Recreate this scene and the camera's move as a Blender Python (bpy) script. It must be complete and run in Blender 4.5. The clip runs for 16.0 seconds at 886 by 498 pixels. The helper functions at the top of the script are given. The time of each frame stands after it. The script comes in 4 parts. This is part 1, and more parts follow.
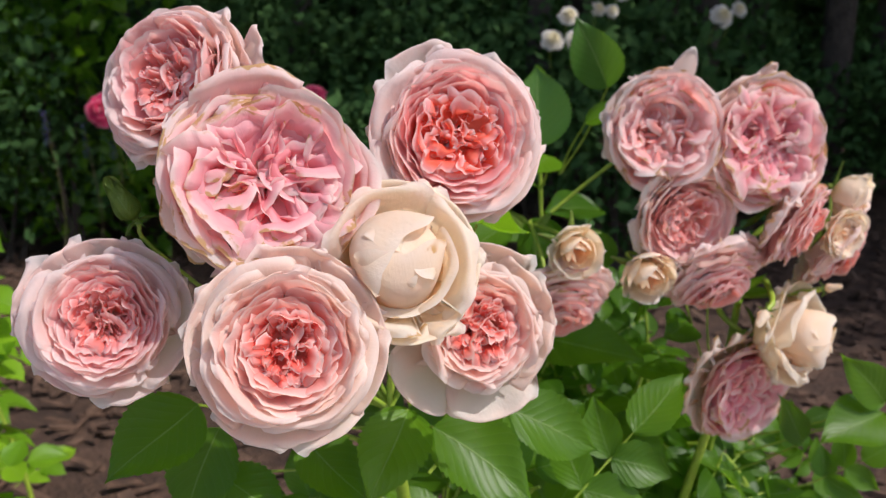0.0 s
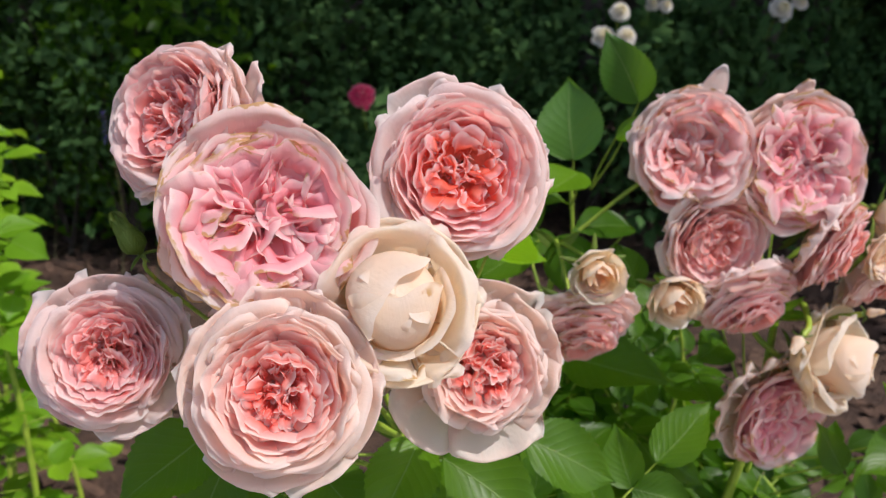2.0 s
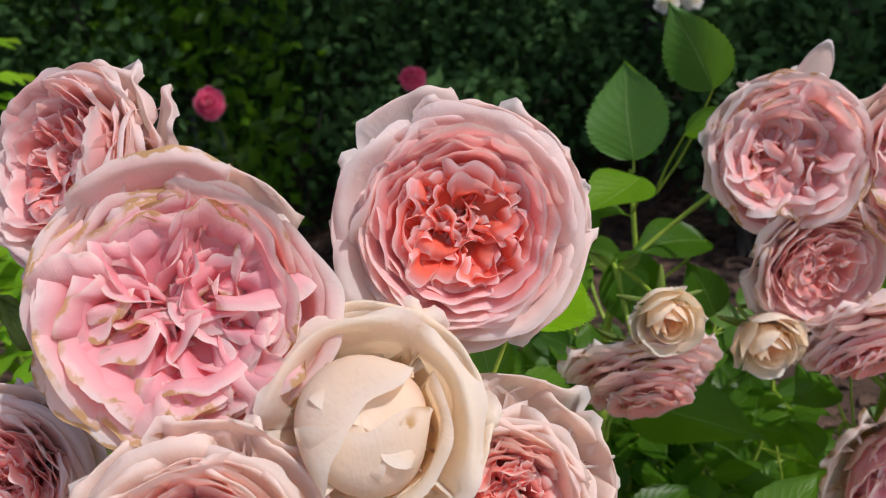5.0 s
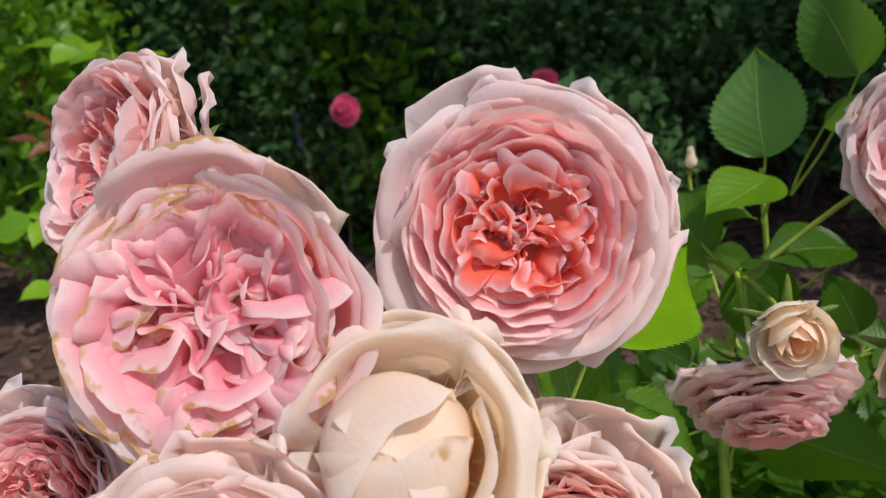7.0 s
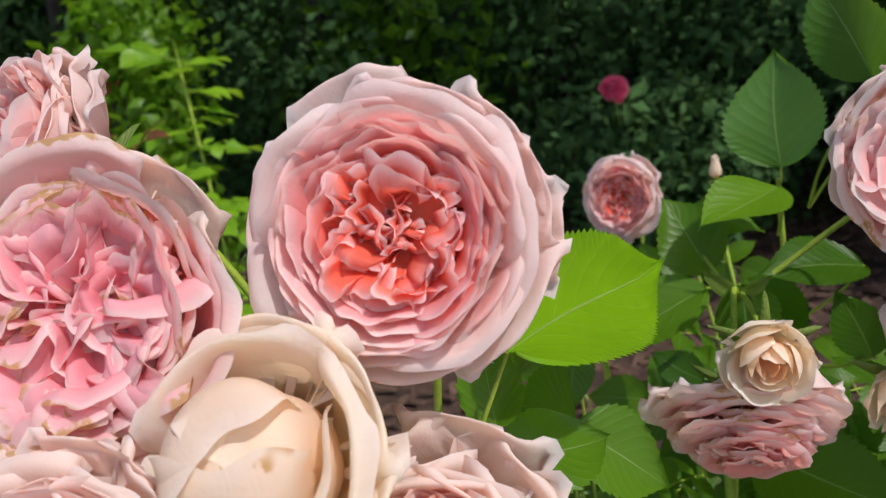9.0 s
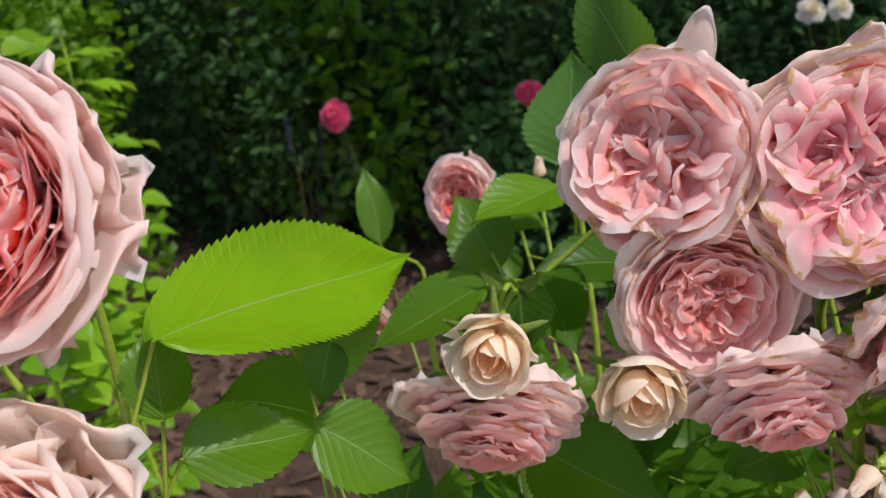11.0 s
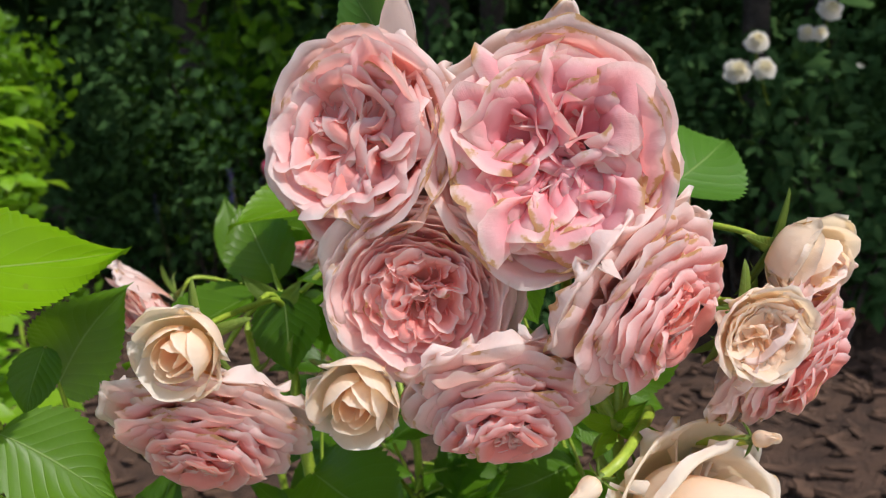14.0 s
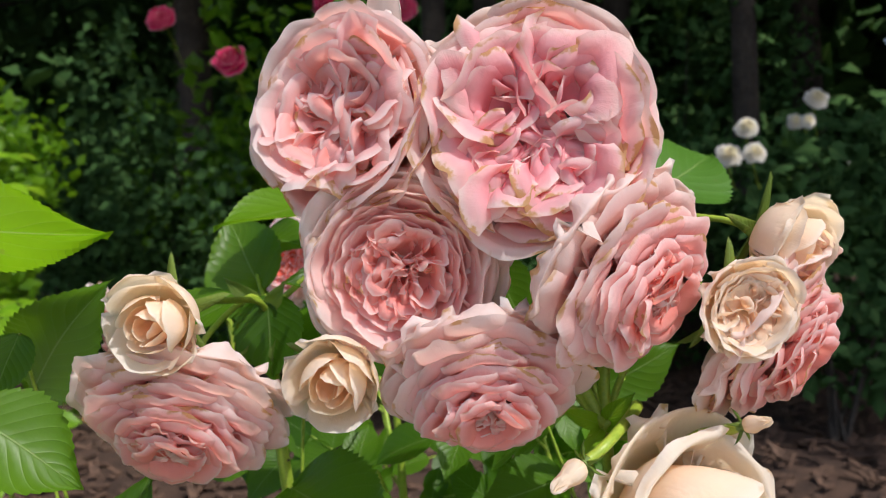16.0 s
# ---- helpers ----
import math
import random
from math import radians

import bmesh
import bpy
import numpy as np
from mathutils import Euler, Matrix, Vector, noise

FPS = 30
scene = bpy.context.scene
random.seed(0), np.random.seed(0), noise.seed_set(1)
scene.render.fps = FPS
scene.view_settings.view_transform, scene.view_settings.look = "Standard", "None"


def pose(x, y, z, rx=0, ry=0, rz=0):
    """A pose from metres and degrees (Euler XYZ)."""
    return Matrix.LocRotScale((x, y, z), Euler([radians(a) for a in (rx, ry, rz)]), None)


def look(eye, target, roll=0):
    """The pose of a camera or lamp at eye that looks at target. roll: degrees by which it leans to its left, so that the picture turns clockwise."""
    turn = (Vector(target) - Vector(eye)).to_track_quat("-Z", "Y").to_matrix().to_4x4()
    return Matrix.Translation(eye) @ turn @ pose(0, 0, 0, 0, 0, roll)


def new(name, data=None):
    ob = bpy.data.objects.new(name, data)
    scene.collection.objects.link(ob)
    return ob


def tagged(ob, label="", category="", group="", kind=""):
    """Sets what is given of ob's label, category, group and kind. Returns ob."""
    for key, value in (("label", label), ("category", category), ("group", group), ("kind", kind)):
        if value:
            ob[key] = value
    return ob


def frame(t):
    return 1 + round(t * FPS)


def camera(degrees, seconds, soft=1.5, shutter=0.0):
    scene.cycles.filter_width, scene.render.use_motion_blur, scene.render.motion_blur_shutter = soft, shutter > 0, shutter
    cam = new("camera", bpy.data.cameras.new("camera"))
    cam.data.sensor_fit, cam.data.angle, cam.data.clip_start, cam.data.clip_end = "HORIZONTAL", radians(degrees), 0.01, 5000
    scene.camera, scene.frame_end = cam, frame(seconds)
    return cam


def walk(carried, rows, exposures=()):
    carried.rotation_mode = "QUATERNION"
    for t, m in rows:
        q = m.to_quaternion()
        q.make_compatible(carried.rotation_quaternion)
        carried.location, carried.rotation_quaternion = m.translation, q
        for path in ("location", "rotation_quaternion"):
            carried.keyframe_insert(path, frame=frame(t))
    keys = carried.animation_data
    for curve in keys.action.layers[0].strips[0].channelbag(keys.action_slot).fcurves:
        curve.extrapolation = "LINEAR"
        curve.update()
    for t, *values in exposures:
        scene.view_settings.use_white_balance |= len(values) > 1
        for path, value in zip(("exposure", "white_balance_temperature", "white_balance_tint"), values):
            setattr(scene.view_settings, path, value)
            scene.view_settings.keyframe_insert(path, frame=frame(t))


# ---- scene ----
cam = camera(59.2, 16.0, soft=1.0)
METRES, EYE, TILT, LEAN, TURN = 0.6, 1.0, -14.0, 0.0, 0.0
ROWS = [
    (0.0, 0.0, 0.0, 0.0, 0.0, 0.0, -0.0),
    (0.5, -0.0018, 0.0029, 0.0065, 0.93, -0.39, -0.38),
    (1.0, 0.0143, -0.0045, 0.0127, 2.35, -0.25, -0.68),
    (1.5, 0.0307, -0.0008, 0.0267, 3.26, -0.39, -0.71),
    (2.0, 0.0428, 0.0138, 0.0375, 3.94, -0.53, -0.48),
    (2.5, 0.0411, 0.0348, 0.0477, 4.26, -0.64, -0.07),
    (3.0, 0.0348, 0.0638, 0.0665, 4.43, -1.07, 0.35),
    (5.5, 0.0749, 0.238, 0.1054, 11.15, -2.23, 1.64),
    (6.0, 0.064, 0.2616, 0.089, 14.02, -1.99, 1.47),
    (6.5, 0.0761, 0.2701, 0.0987, 16.43, -2.01, 1.42),
    (7.0, 0.101, 0.2765, 0.0965, 18.73, -1.56, 1.24),
    (7.5, 0.113, 0.2931, 0.0968, 21.04, -1.56, 1.21),
    (8.0, 0.1243, 0.3047, 0.0933, 23.02, -1.36, 0.79),
    (8.5, 0.1557, 0.3207, 0.0949, 24.44, -1.12, 0.3),
    (9.0, 0.1909, 0.3302, 0.0944, 24.6, -1.02, -0.16),
    (9.5, 0.2397, 0.3397, 0.0891, 24.36, -0.73, -0.46),
    (10.0, 0.275, 0.358, 0.0812, 23.18, -0.81, -0.62),
    (12.5, 0.4606, 0.4618, 0.0959, 18.23, -0.08, -1.64),
    (13.0, 0.4914, 0.4767, 0.0802, 18.35, 0.68, -1.54),
    (13.5, 0.5087, 0.4951, 0.0632, 18.4, 1.96, -1.5),
    (14.0, 0.526, 0.5113, 0.0396, 18.24, 3.74, -1.62),
    (14.5, 0.5382, 0.5295, 0.0187, 18.04, 5.81, -1.68),
    (15.0, 0.5296, 0.5349, 0.0007, 17.86, 7.77, -1.78),
    (15.5, 0.5338, 0.5297, -0.0213, 17.89, 9.33, -1.98),
    (16.0, 0.5353, 0.5292, -0.0453, 18.01, 10.63, -2.2),
]
walk(cam, [(t, pose(0, 0, EYE, TILT, LEAN, TURN) @ pose(METRES * x, METRES * y, METRES * z, 90 + pitch, roll, yaw)) for t, x, y, z, yaw, pitch, roll in ROWS], [(0.0, 0.10, 6450, 16), (3.0, 0.03, 6450, 16), (5.5, -0.10, 6350, 16), (10.0, 0.03, 6400, 16), (12.5, 0.13, 6550, 14), (16.0, 0.21, 6500, 14)])
cam.data.dof.use_dof, cam.data.dof.focus_distance, cam.data.dof.aperture_fstop = True, 0.29, 17.0

# ---- daylight ----
SUN = Vector((0.52, -0.27, 0.81)).normalized()
world = bpy.data.worlds.new("world")
scene.world = world
world.use_nodes = True
sky = world.node_tree.nodes.new("ShaderNodeTexSky")
sky.sky_type, sky.sun_disc, sky.dust_density = "NISHITA", False, 2.0
sky.sun_elevation, sky.sun_rotation = math.asin(SUN.z), math.atan2(SUN.x, SUN.y)
world.node_tree.links.new(sky.outputs[0], world.node_tree.nodes["Background"].inputs[0])
world.node_tree.nodes["Background"].inputs[1].default_value = 0.15
sun = new("sun", bpy.data.lights.new("sun", "SUN"))
sun.data.energy, sun.data.angle, sun.data.color = 3.1, radians(0.53), (1.0, 0.97, 0.92)
sun.matrix_world = look(SUN * 20, (0, 0, 0))


# ---- materials ----
class Nodes:
    """A short way to write node trees."""

    def __init__(self, name):
        self.mat = bpy.data.materials.new(name)
        self.mat.use_nodes = True
        self.tree = self.mat.node_tree
        self.tree.nodes.clear()
        self.out = self.add("ShaderNodeOutputMaterial")

    def add(self, kind, inputs=None, **values):
        n = self.tree.nodes.new(kind)
        if "operation" in values:
            n.operation = values["operation"]
        if "data_type" in values:
            n.data_type, n.blend_type = values["data_type"], values["blend_type"]
        if "uv_map" in values:
            n.uv_map = values["uv_map"]
        if "interpolation_type" in values:
            n.interpolation_type = values["interpolation_type"]
        for k, v in (inputs or {}).items():
            if isinstance(v, bpy.types.NodeSocket):
                self.tree.links.new(v, n.inputs[k])
            else:
                n.inputs[k].default_value = v
        return n

    def maths(self, op, a, b=0.0, c=0.0):
        return self.add("ShaderNodeMath", {0: a, 1: b, 2: c}, operation=op).outputs[0]

    def mix(self, fac, a, b, blend="MIX"):
        a = (*a, 1) if isinstance(a, tuple) and len(a) == 3 else a
        b = (*b, 1) if isinstance(b, tuple) and len(b) == 3 else b
        return self.add("ShaderNodeMix", {0: fac, 6: a, 7: b}, data_type="RGBA", blend_type=blend).outputs[2]

    def ramp(self, fac, stops):
        n = self.add("ShaderNodeValToRGB", {0: fac})
        e = n.color_ramp.elements
        while len(e) < len(stops):
            e.new(0.5)
        for el, (p, c) in zip(e, stops):
            el.position, el.color = p, (*c, 1)
        return n.outputs[0]

    def noise(self, scale, detail=3.0, vector=None, rough=0.55):
        ins = {"Scale": scale, "Detail": detail, "Roughness": rough}
        if vector is not None:
            ins["Vector"] = vector
        return self.add("ShaderNodeTexNoise", ins).outputs[0]

    def step(self, value, lo, hi):
        return self.add("ShaderNodeMapRange", {0: value, 1: lo, 2: hi}, interpolation_type="SMOOTHSTEP").outputs[0]

    def bump(self, height, strength, distance):
        return self.add("ShaderNodeBump", {"Height": height, "Strength": strength, "Distance": distance}).outputs[0]

    def thin(self, colour, through_colour, share, roughness, normal, coat=0.0, specular=0.35):
        """A thin sheet that also lets light through."""
        p = self.add("ShaderNodeBsdfPrincipled", {"Base Color": colour, "Roughness": roughness, "Normal": normal,
                                                  "Coat Weight": coat, "Specular IOR Level": specular})
        t = self.add("ShaderNodeBsdfTranslucent", {"Color": through_colour, "Normal": normal})
        m = self.add("ShaderNodeMixShader", {0: share, 1: p.outputs[0], 2: t.outputs[0]})
        self.tree.links.new(m.outputs[0], self.out.inputs[0])
        return self.mat


def petal_material(name, outer, mid, inner, foot=(0.98, 0.66, 0.46), wear=0.0, passing=(1.0, 0.82, 0.74)):
    """Rose petal: the pigment goes from the outer petals to the inner ones, with a yellowish claw at the foot that also
    paints in warm glow.
    """
    n = Nodes(name)
    uv = n.add("ShaderNodeSeparateXYZ", {0: n.add("ShaderNodeUVMap", uv_map="petal").outputs[0]})
    lay = n.add("ShaderNodeSeparateXYZ", {0: n.add("ShaderNodeUVMap", uv_map="layer").outputs[0]})
    u, v, s, rnd = uv.outputs[0], uv.outputs[1], lay.outputs[0], lay.outputs[1]
    pos = n.add("ShaderNodeTexCoord").outputs["Object"]
    blotch = n.noise(70.0, 2.0, pos)
    shift = n.maths("ADD", s, n.maths("MULTIPLY", n.maths("SUBTRACT", blotch, 0.5), 0.35))
    shift = n.maths("ADD", shift, n.maths("MULTIPLY", n.maths("SUBTRACT", rnd, 0.5), 0.16))
    shift = n.maths("ADD", shift, n.maths("MULTIPLY", s, n.maths("MULTIPLY", n.maths("SUBTRACT", 0.90, v), 1.3)))
    col = n.ramp(shift, [(0.08, outer), (0.5, mid), (0.95, inner)])
    pale = n.mix(0.5, outer, (0.98, 0.95, 0.93))
    margin = n.maths("MAXIMUM", v, n.maths("MULTIPLY", n.maths("ABSOLUTE", u), 0.985))
    col = n.mix(n.maths("MULTIPLY", n.step(v, 0.60, 1.0), 0.30), col, pale)
    # Light catching the rolled rims, painted in as a paler margin colour.
    col = n.mix(n.maths("MULTIPLY", n.step(margin, 0.90, 0.985), 0.70), col, pale)
    # Claw pigment, warmed to stand in for light glowing between the petals.
    col = n.mix(n.maths("MULTIPLY", n.step(v, 0.45, 0.08), 0.5), col, foot)
    ribs = n.add("ShaderNodeCombineXYZ", {0: n.maths("MULTIPLY", u, 30.0), 1: n.maths("MULTIPLY", v, 2.0), 2: n.maths("MULTIPLY", rnd, 30.0)})
    vein = n.noise(1.0, 3.0, ribs.outputs[0], 0.6)
    col = n.mix(n.maths("MULTIPLY", n.step(vein, 0.52, 0.75), 0.05), col, inner)
    if wear:
        patch = n.noise(160.0, 3.0, pos)
        rim = n.step(n.maths("ADD", v, n.maths("MULTIPLY", patch, 0.30)), 1.08, 1.125)
        worn = n.step(n.add("ShaderNodeTexNoise", {"Vector": pos, "Scale": 45.0}).outputs[0], 0.62 - 0.14 * wear, 0.70 - 0.14 * wear)
        spot = n.maths("MULTIPLY", rim, worn)
        col = n.mix(n.maths("MULTIPLY", spot, 0.85), col, (0.66, 0.42, 0.14))
    else:
        spot = 0.0
    crepe = n.noise(420.0, 3.0, pos)
    fold = n.noise(120.0, 2.0, pos)
    h = n.maths("ADD", n.maths("MULTIPLY", vein, 0.14), n.maths("MULTIPLY", crepe, 0.25))
    h = n.maths("ADD", h, n.maths("MULTIPLY", fold, 0.8))
    nor = n.bump(h, 0.6, 0.0012)
    glow = n.mix(1.0, col, passing, "MULTIPLY")
    return n.thin(col, glow, 0.54, 0.48, nor, specular=0.10)


PETALS = {
    "coral": petal_material("petal_coral", (0.97, 0.86, 0.82), (0.98, 0.54, 0.55), (0.99, 0.23, 0.14)),
    "blush": petal_material("petal_blush", (0.97, 0.88, 0.79), (0.98, 0.64, 0.58), (0.99, 0.28, 0.22)),
    "rosy": petal_material("petal_rosy", (0.96, 0.85, 0.81), (0.98, 0.60, 0.60), (0.98, 0.38, 0.34)),
    "pink": petal_material("petal_pink", (0.97, 0.87, 0.79), (0.98, 0.55, 0.60), (0.98, 0.42, 0.48), wear=1.0),
    "shell": petal_material("petal_shell", (0.97, 0.90, 0.86), (0.98, 0.62, 0.61), (0.99, 0.47, 0.41), wear=0.6),
    "cream": petal_material("petal_cream", (0.97, 0.91, 0.79), (0.98, 0.85, 0.68), (0.98, 0.74, 0.55), foot=(0.97, 0.80, 0.50), wear=0.25, passing=(1.0, 0.90, 0.74)),
    "white": petal_material("petal_white", (0.90, 0.89, 0.86), (0.90, 0.87, 0.76), (0.88, 0.80, 0.45), foot=(0.9, 0.85, 0.6), passing=(1.0, 0.95, 0.85)),
    "magenta": petal_material("petal_magenta", (0.88, 0.015, 0.17), (0.84, 0.012, 0.15), (0.75, 0.008, 0.11), foot=(0.7, 0.01, 0.12)),
    "violet": petal_material("petal_violet", (0.16, 0.14, 0.52), (0.14, 0.12, 0.50), (0.12, 0.1, 0.45), foot=(0.15, 0.12, 0.4)),
}


def leaf_material(name, dark, light, through_colour, gloss=0.38, share=0.3, specular=0.32):
    n = Nodes(name)
    uv = n.add("ShaderNodeSeparateXYZ", {0: n.add("ShaderNodeUVMap", uv_map="petal").outputs[0]})
    u, v = uv.outputs[0], uv.outputs[1]
    lay = n.add("ShaderNodeSeparateXYZ", {0: n.add("ShaderNodeUVMap", uv_map="layer").outputs[0]})
    side = n.maths("ABSOLUTE", u)
    slant = n.maths("SUBTRACT", n.maths("MULTIPLY", v, 9.0), n.maths("MULTIPLY", side, 3.2))
    rib = n.maths("PINGPONG", slant, 0.5)
    vein = n.step(rib, 0.07, 0.0)
    mid = n.step(side, 0.026, 0.008)
    pos = n.add("ShaderNodeTexCoord").outputs["Object"]
    tone = n.maths("ADD", n.maths("MULTIPLY", n.noise(30.0, 3.0, pos), 0.5), n.maths("MULTIPLY", lay.outputs[1], 0.55))
    col = n.mix(n.step(tone, 0.25, 0.85), dark, light)
    line = n.maths("MAXIMUM", n.maths("MULTIPLY", vein, 0.13), n.maths("MULTIPLY", mid, 0.75))
    col = n.mix(n.maths("MULTIPLY", line, 0.75), col, (0.32, 0.44, 0.14))
    speck = n.step(n.noise(210.0, 2.0, pos), 0.70, 0.76)
    col = n.mix(n.maths("MULTIPLY", speck, 0.35), col, (0.20, 0.15, 0.05))
    h = n.maths("SUBTRACT", n.maths("MULTIPLY", n.maths("SINE", n.maths("MULTIPLY", rib, 3.14)), 0.5), n.maths("MULTIPLY", line, 0.9))
    h = n.maths("ADD", h, n.maths("MULTIPLY", n.noise(500.0, 2.0, pos), 0.25))
    return n.thin(col, n.mix(0.35, through_colour, col), share, gloss, n.bump(h, 0.5, 0.0005), specular=specular)


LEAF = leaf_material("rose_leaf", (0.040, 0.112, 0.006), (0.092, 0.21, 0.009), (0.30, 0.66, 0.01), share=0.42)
# Rose leaf with sunlight painted in: a lighter colour for leaves in sun.
SUN_TINTED = leaf_material("sun_tinted_leaf", (0.068, 0.165, 0.006), (0.13, 0.28, 0.009), (0.34, 0.68, 0.015), share=0.42)
BROAD = leaf_material("broad_leaf", (0.050, 0.15, 0.018), (0.085, 0.22, 0.026), (0.30, 0.62, 0.02), share=0.36, specular=0.45)
# One large leaf: sun on and through the blade painted as bright colour.
SUN_LIME = leaf_material("sun_tinted_lime", (0.17, 0.36, 0.004), (0.27, 0.52, 0.006), (0.38, 0.72, 0.012), share=0.42)
YOUNG = leaf_material("young_leaf", (0.14, 0.32, 0.014), (0.25, 0.47, 0.02), (0.45, 0.74, 0.03), share=0.45)
SEPAL = leaf_material("sepal_green", (0.11, 0.18, 0.022), (0.19, 0.28, 0.045), (0.35, 0.5, 0.1), gloss=0.5)
PETALS["green"] = SEPAL
HEDGE = leaf_material("hedge_leaf", (0.034, 0.082, 0.026), (0.060, 0.135, 0.040), (0.09, 0.20, 0.03), gloss=0.8, share=0.15, specular=0.06)


def solid(name, lo, hi, scale, rough, bump=0.4, distance=0.002):
    n = Nodes(name)
    pos = n.add("ShaderNodeTexCoord").outputs["Object"]
    a, b = n.noise(scale, 4.0, pos), n.noise(scale * 9, 3.0, pos)
    col = n.mix(n.step(n.maths("ADD", n.maths("MULTIPLY", a, 0.65), n.maths("MULTIPLY", b, 0.35)), 0.34, 0.68), lo, hi)
    p = n.add("ShaderNodeBsdfPrincipled", {"Base Color": col, "Roughness": rough, "Normal": n.bump(n.maths("ADD", a, b), bump, distance)})
    n.tree.links.new(p.outputs[0], n.out.inputs[0])
    return n.mat


STEM = solid("green_stem", (0.20, 0.32, 0.025), (0.36, 0.47, 0.05), 60.0, 0.45, 0.3, 0.0005)
CANE = solid("woody_cane", (0.09, 0.10, 0.03), (0.17, 0.13, 0.06), 40.0, 0.6, 0.5, 0.001)
MULCH = solid("bark_mulch", (0.040, 0.021, 0.013), (0.115, 0.064, 0.040), 9.0, 0.9, 1.0, 0.02)
CHIP = solid("bark_chip", (0.048, 0.026, 0.016), (0.155, 0.088, 0.055), 30.0, 0.85, 0.6, 0.002)
BARK = solid("tree_bark", (0.030, 0.024, 0.018), (0.085, 0.066, 0.05), 6.0, 0.9, 1.0, 0.02)
STAMEN = solid("stamen_brown", (0.16, 0.05, 0.02), (0.42, 0.20, 0.06), 300.0, 0.7, 0.3, 0.0005)
BOUNCE_GRAVEL = solid("bounce_gravel", (0.40, 0.37, 0.33), (0.62, 0.58, 0.52), 30.0, 0.9, 0.8, 0.006)


# ---- shapes ----
def sheet(points, layer, material, name):
    """A smooth grid of points (rows along, columns across) as a mesh with its own surface coordinates."""
    nv, nu, _ = points.shape
    idx = np.arange(nv * nu).reshape(nv, nu)
    quads = np.stack([idx[:-1, :-1], idx[:-1, 1:], idx[1:, 1:], idx[1:, :-1]], -1).reshape(-1, 4)
    me = bpy.data.meshes.new(name)
    me.from_pydata(points.reshape(-1, 3).tolist(), [], quads.tolist())
    uu, vv = np.meshgrid(np.linspace(-1, 1, nu), np.linspace(0, 1, nv))
    flat = np.stack([uu.ravel(), vv.ravel()], -1)[quads.ravel()]
    me.uv_layers.new(name="petal").data.foreach_set("uv", flat.ravel())
    me.uv_layers.new(name="layer").data.foreach_set("uv", np.tile(layer, len(quads) * 4))
    me.polygons.foreach_set("use_smooth", [True] * len(quads))
    me.materials.append(material)
    return me


def under(name, me, parent, label=""):
    ob = new(name, me)
    ob.parent = parent
    return tagged(ob, label)


def spline(ctrl, n):
    """n points on a smooth curve through the control points."""
    c = np.asarray(ctrl, float)
    c = np.vstack([2 * c[0] - c[1], c, 2 * c[-1] - c[-2]])
    t = np.linspace(0, len(c) - 3 - 1e-6, n)
    i, f = t.astype(int), (t % 1)[:, None]
    a, b, d, e = c[i], c[i + 1], c[i + 2], c[i + 3]
    return 0.5 * (2 * b + (d - a) * f + (2 * a - 5 * b + 4 * d - e) * f ** 2 + (3 * b - a - 3 * d + e) * f ** 3)


def tube_mesh(ctrl, r0, r1, material, name, n=10, sides=7, wobble=0.0, rng=random):
    p = spline(ctrl, n)
    d = np.gradient(p, axis=0)
    d /= np.linalg.norm(d, axis=1)[:, None]
    ref = np.array([0.31, 0.87, 0.12]) if abs(d[0][2]) > 0.7 else np.array([0.1, 0.05, 1.0])
    a = np.cross(d, ref)
    a /= np.linalg.norm(a, axis=1)[:, None]
    b = np.cross(d, a)
    rr = np.linspace(r0, r1, n) * (1 + wobble * np.array([rng.uniform(-1, 1) for _ in range(n)]))
    ang = np.linspace(0, 2 * math.pi, sides, endpoint=False)
    ring = p[:, None] + rr[:, None, None] * (np.cos(ang)[None, :, None] * a[:, None] + np.sin(ang)[None, :, None] * b[:, None])
    idx = np.arange(n * sides).reshape(n, sides)
    nxt = np.roll(idx, -1, axis=1)
    faces = np.stack([idx[:-1], nxt[:-1], nxt[1:], idx[1:]], -1).reshape(-1, 4).tolist()
    faces += [idx[0].tolist(), idx[-1][::-1].tolist()]
    me = bpy.data.meshes.new(name)
    me.from_pydata(ring.reshape(-1, 3).tolist(), [], faces)
    me.polygons.foreach_set("use_smooth", [True] * len(faces))
    me.materials.append(material)
    return me


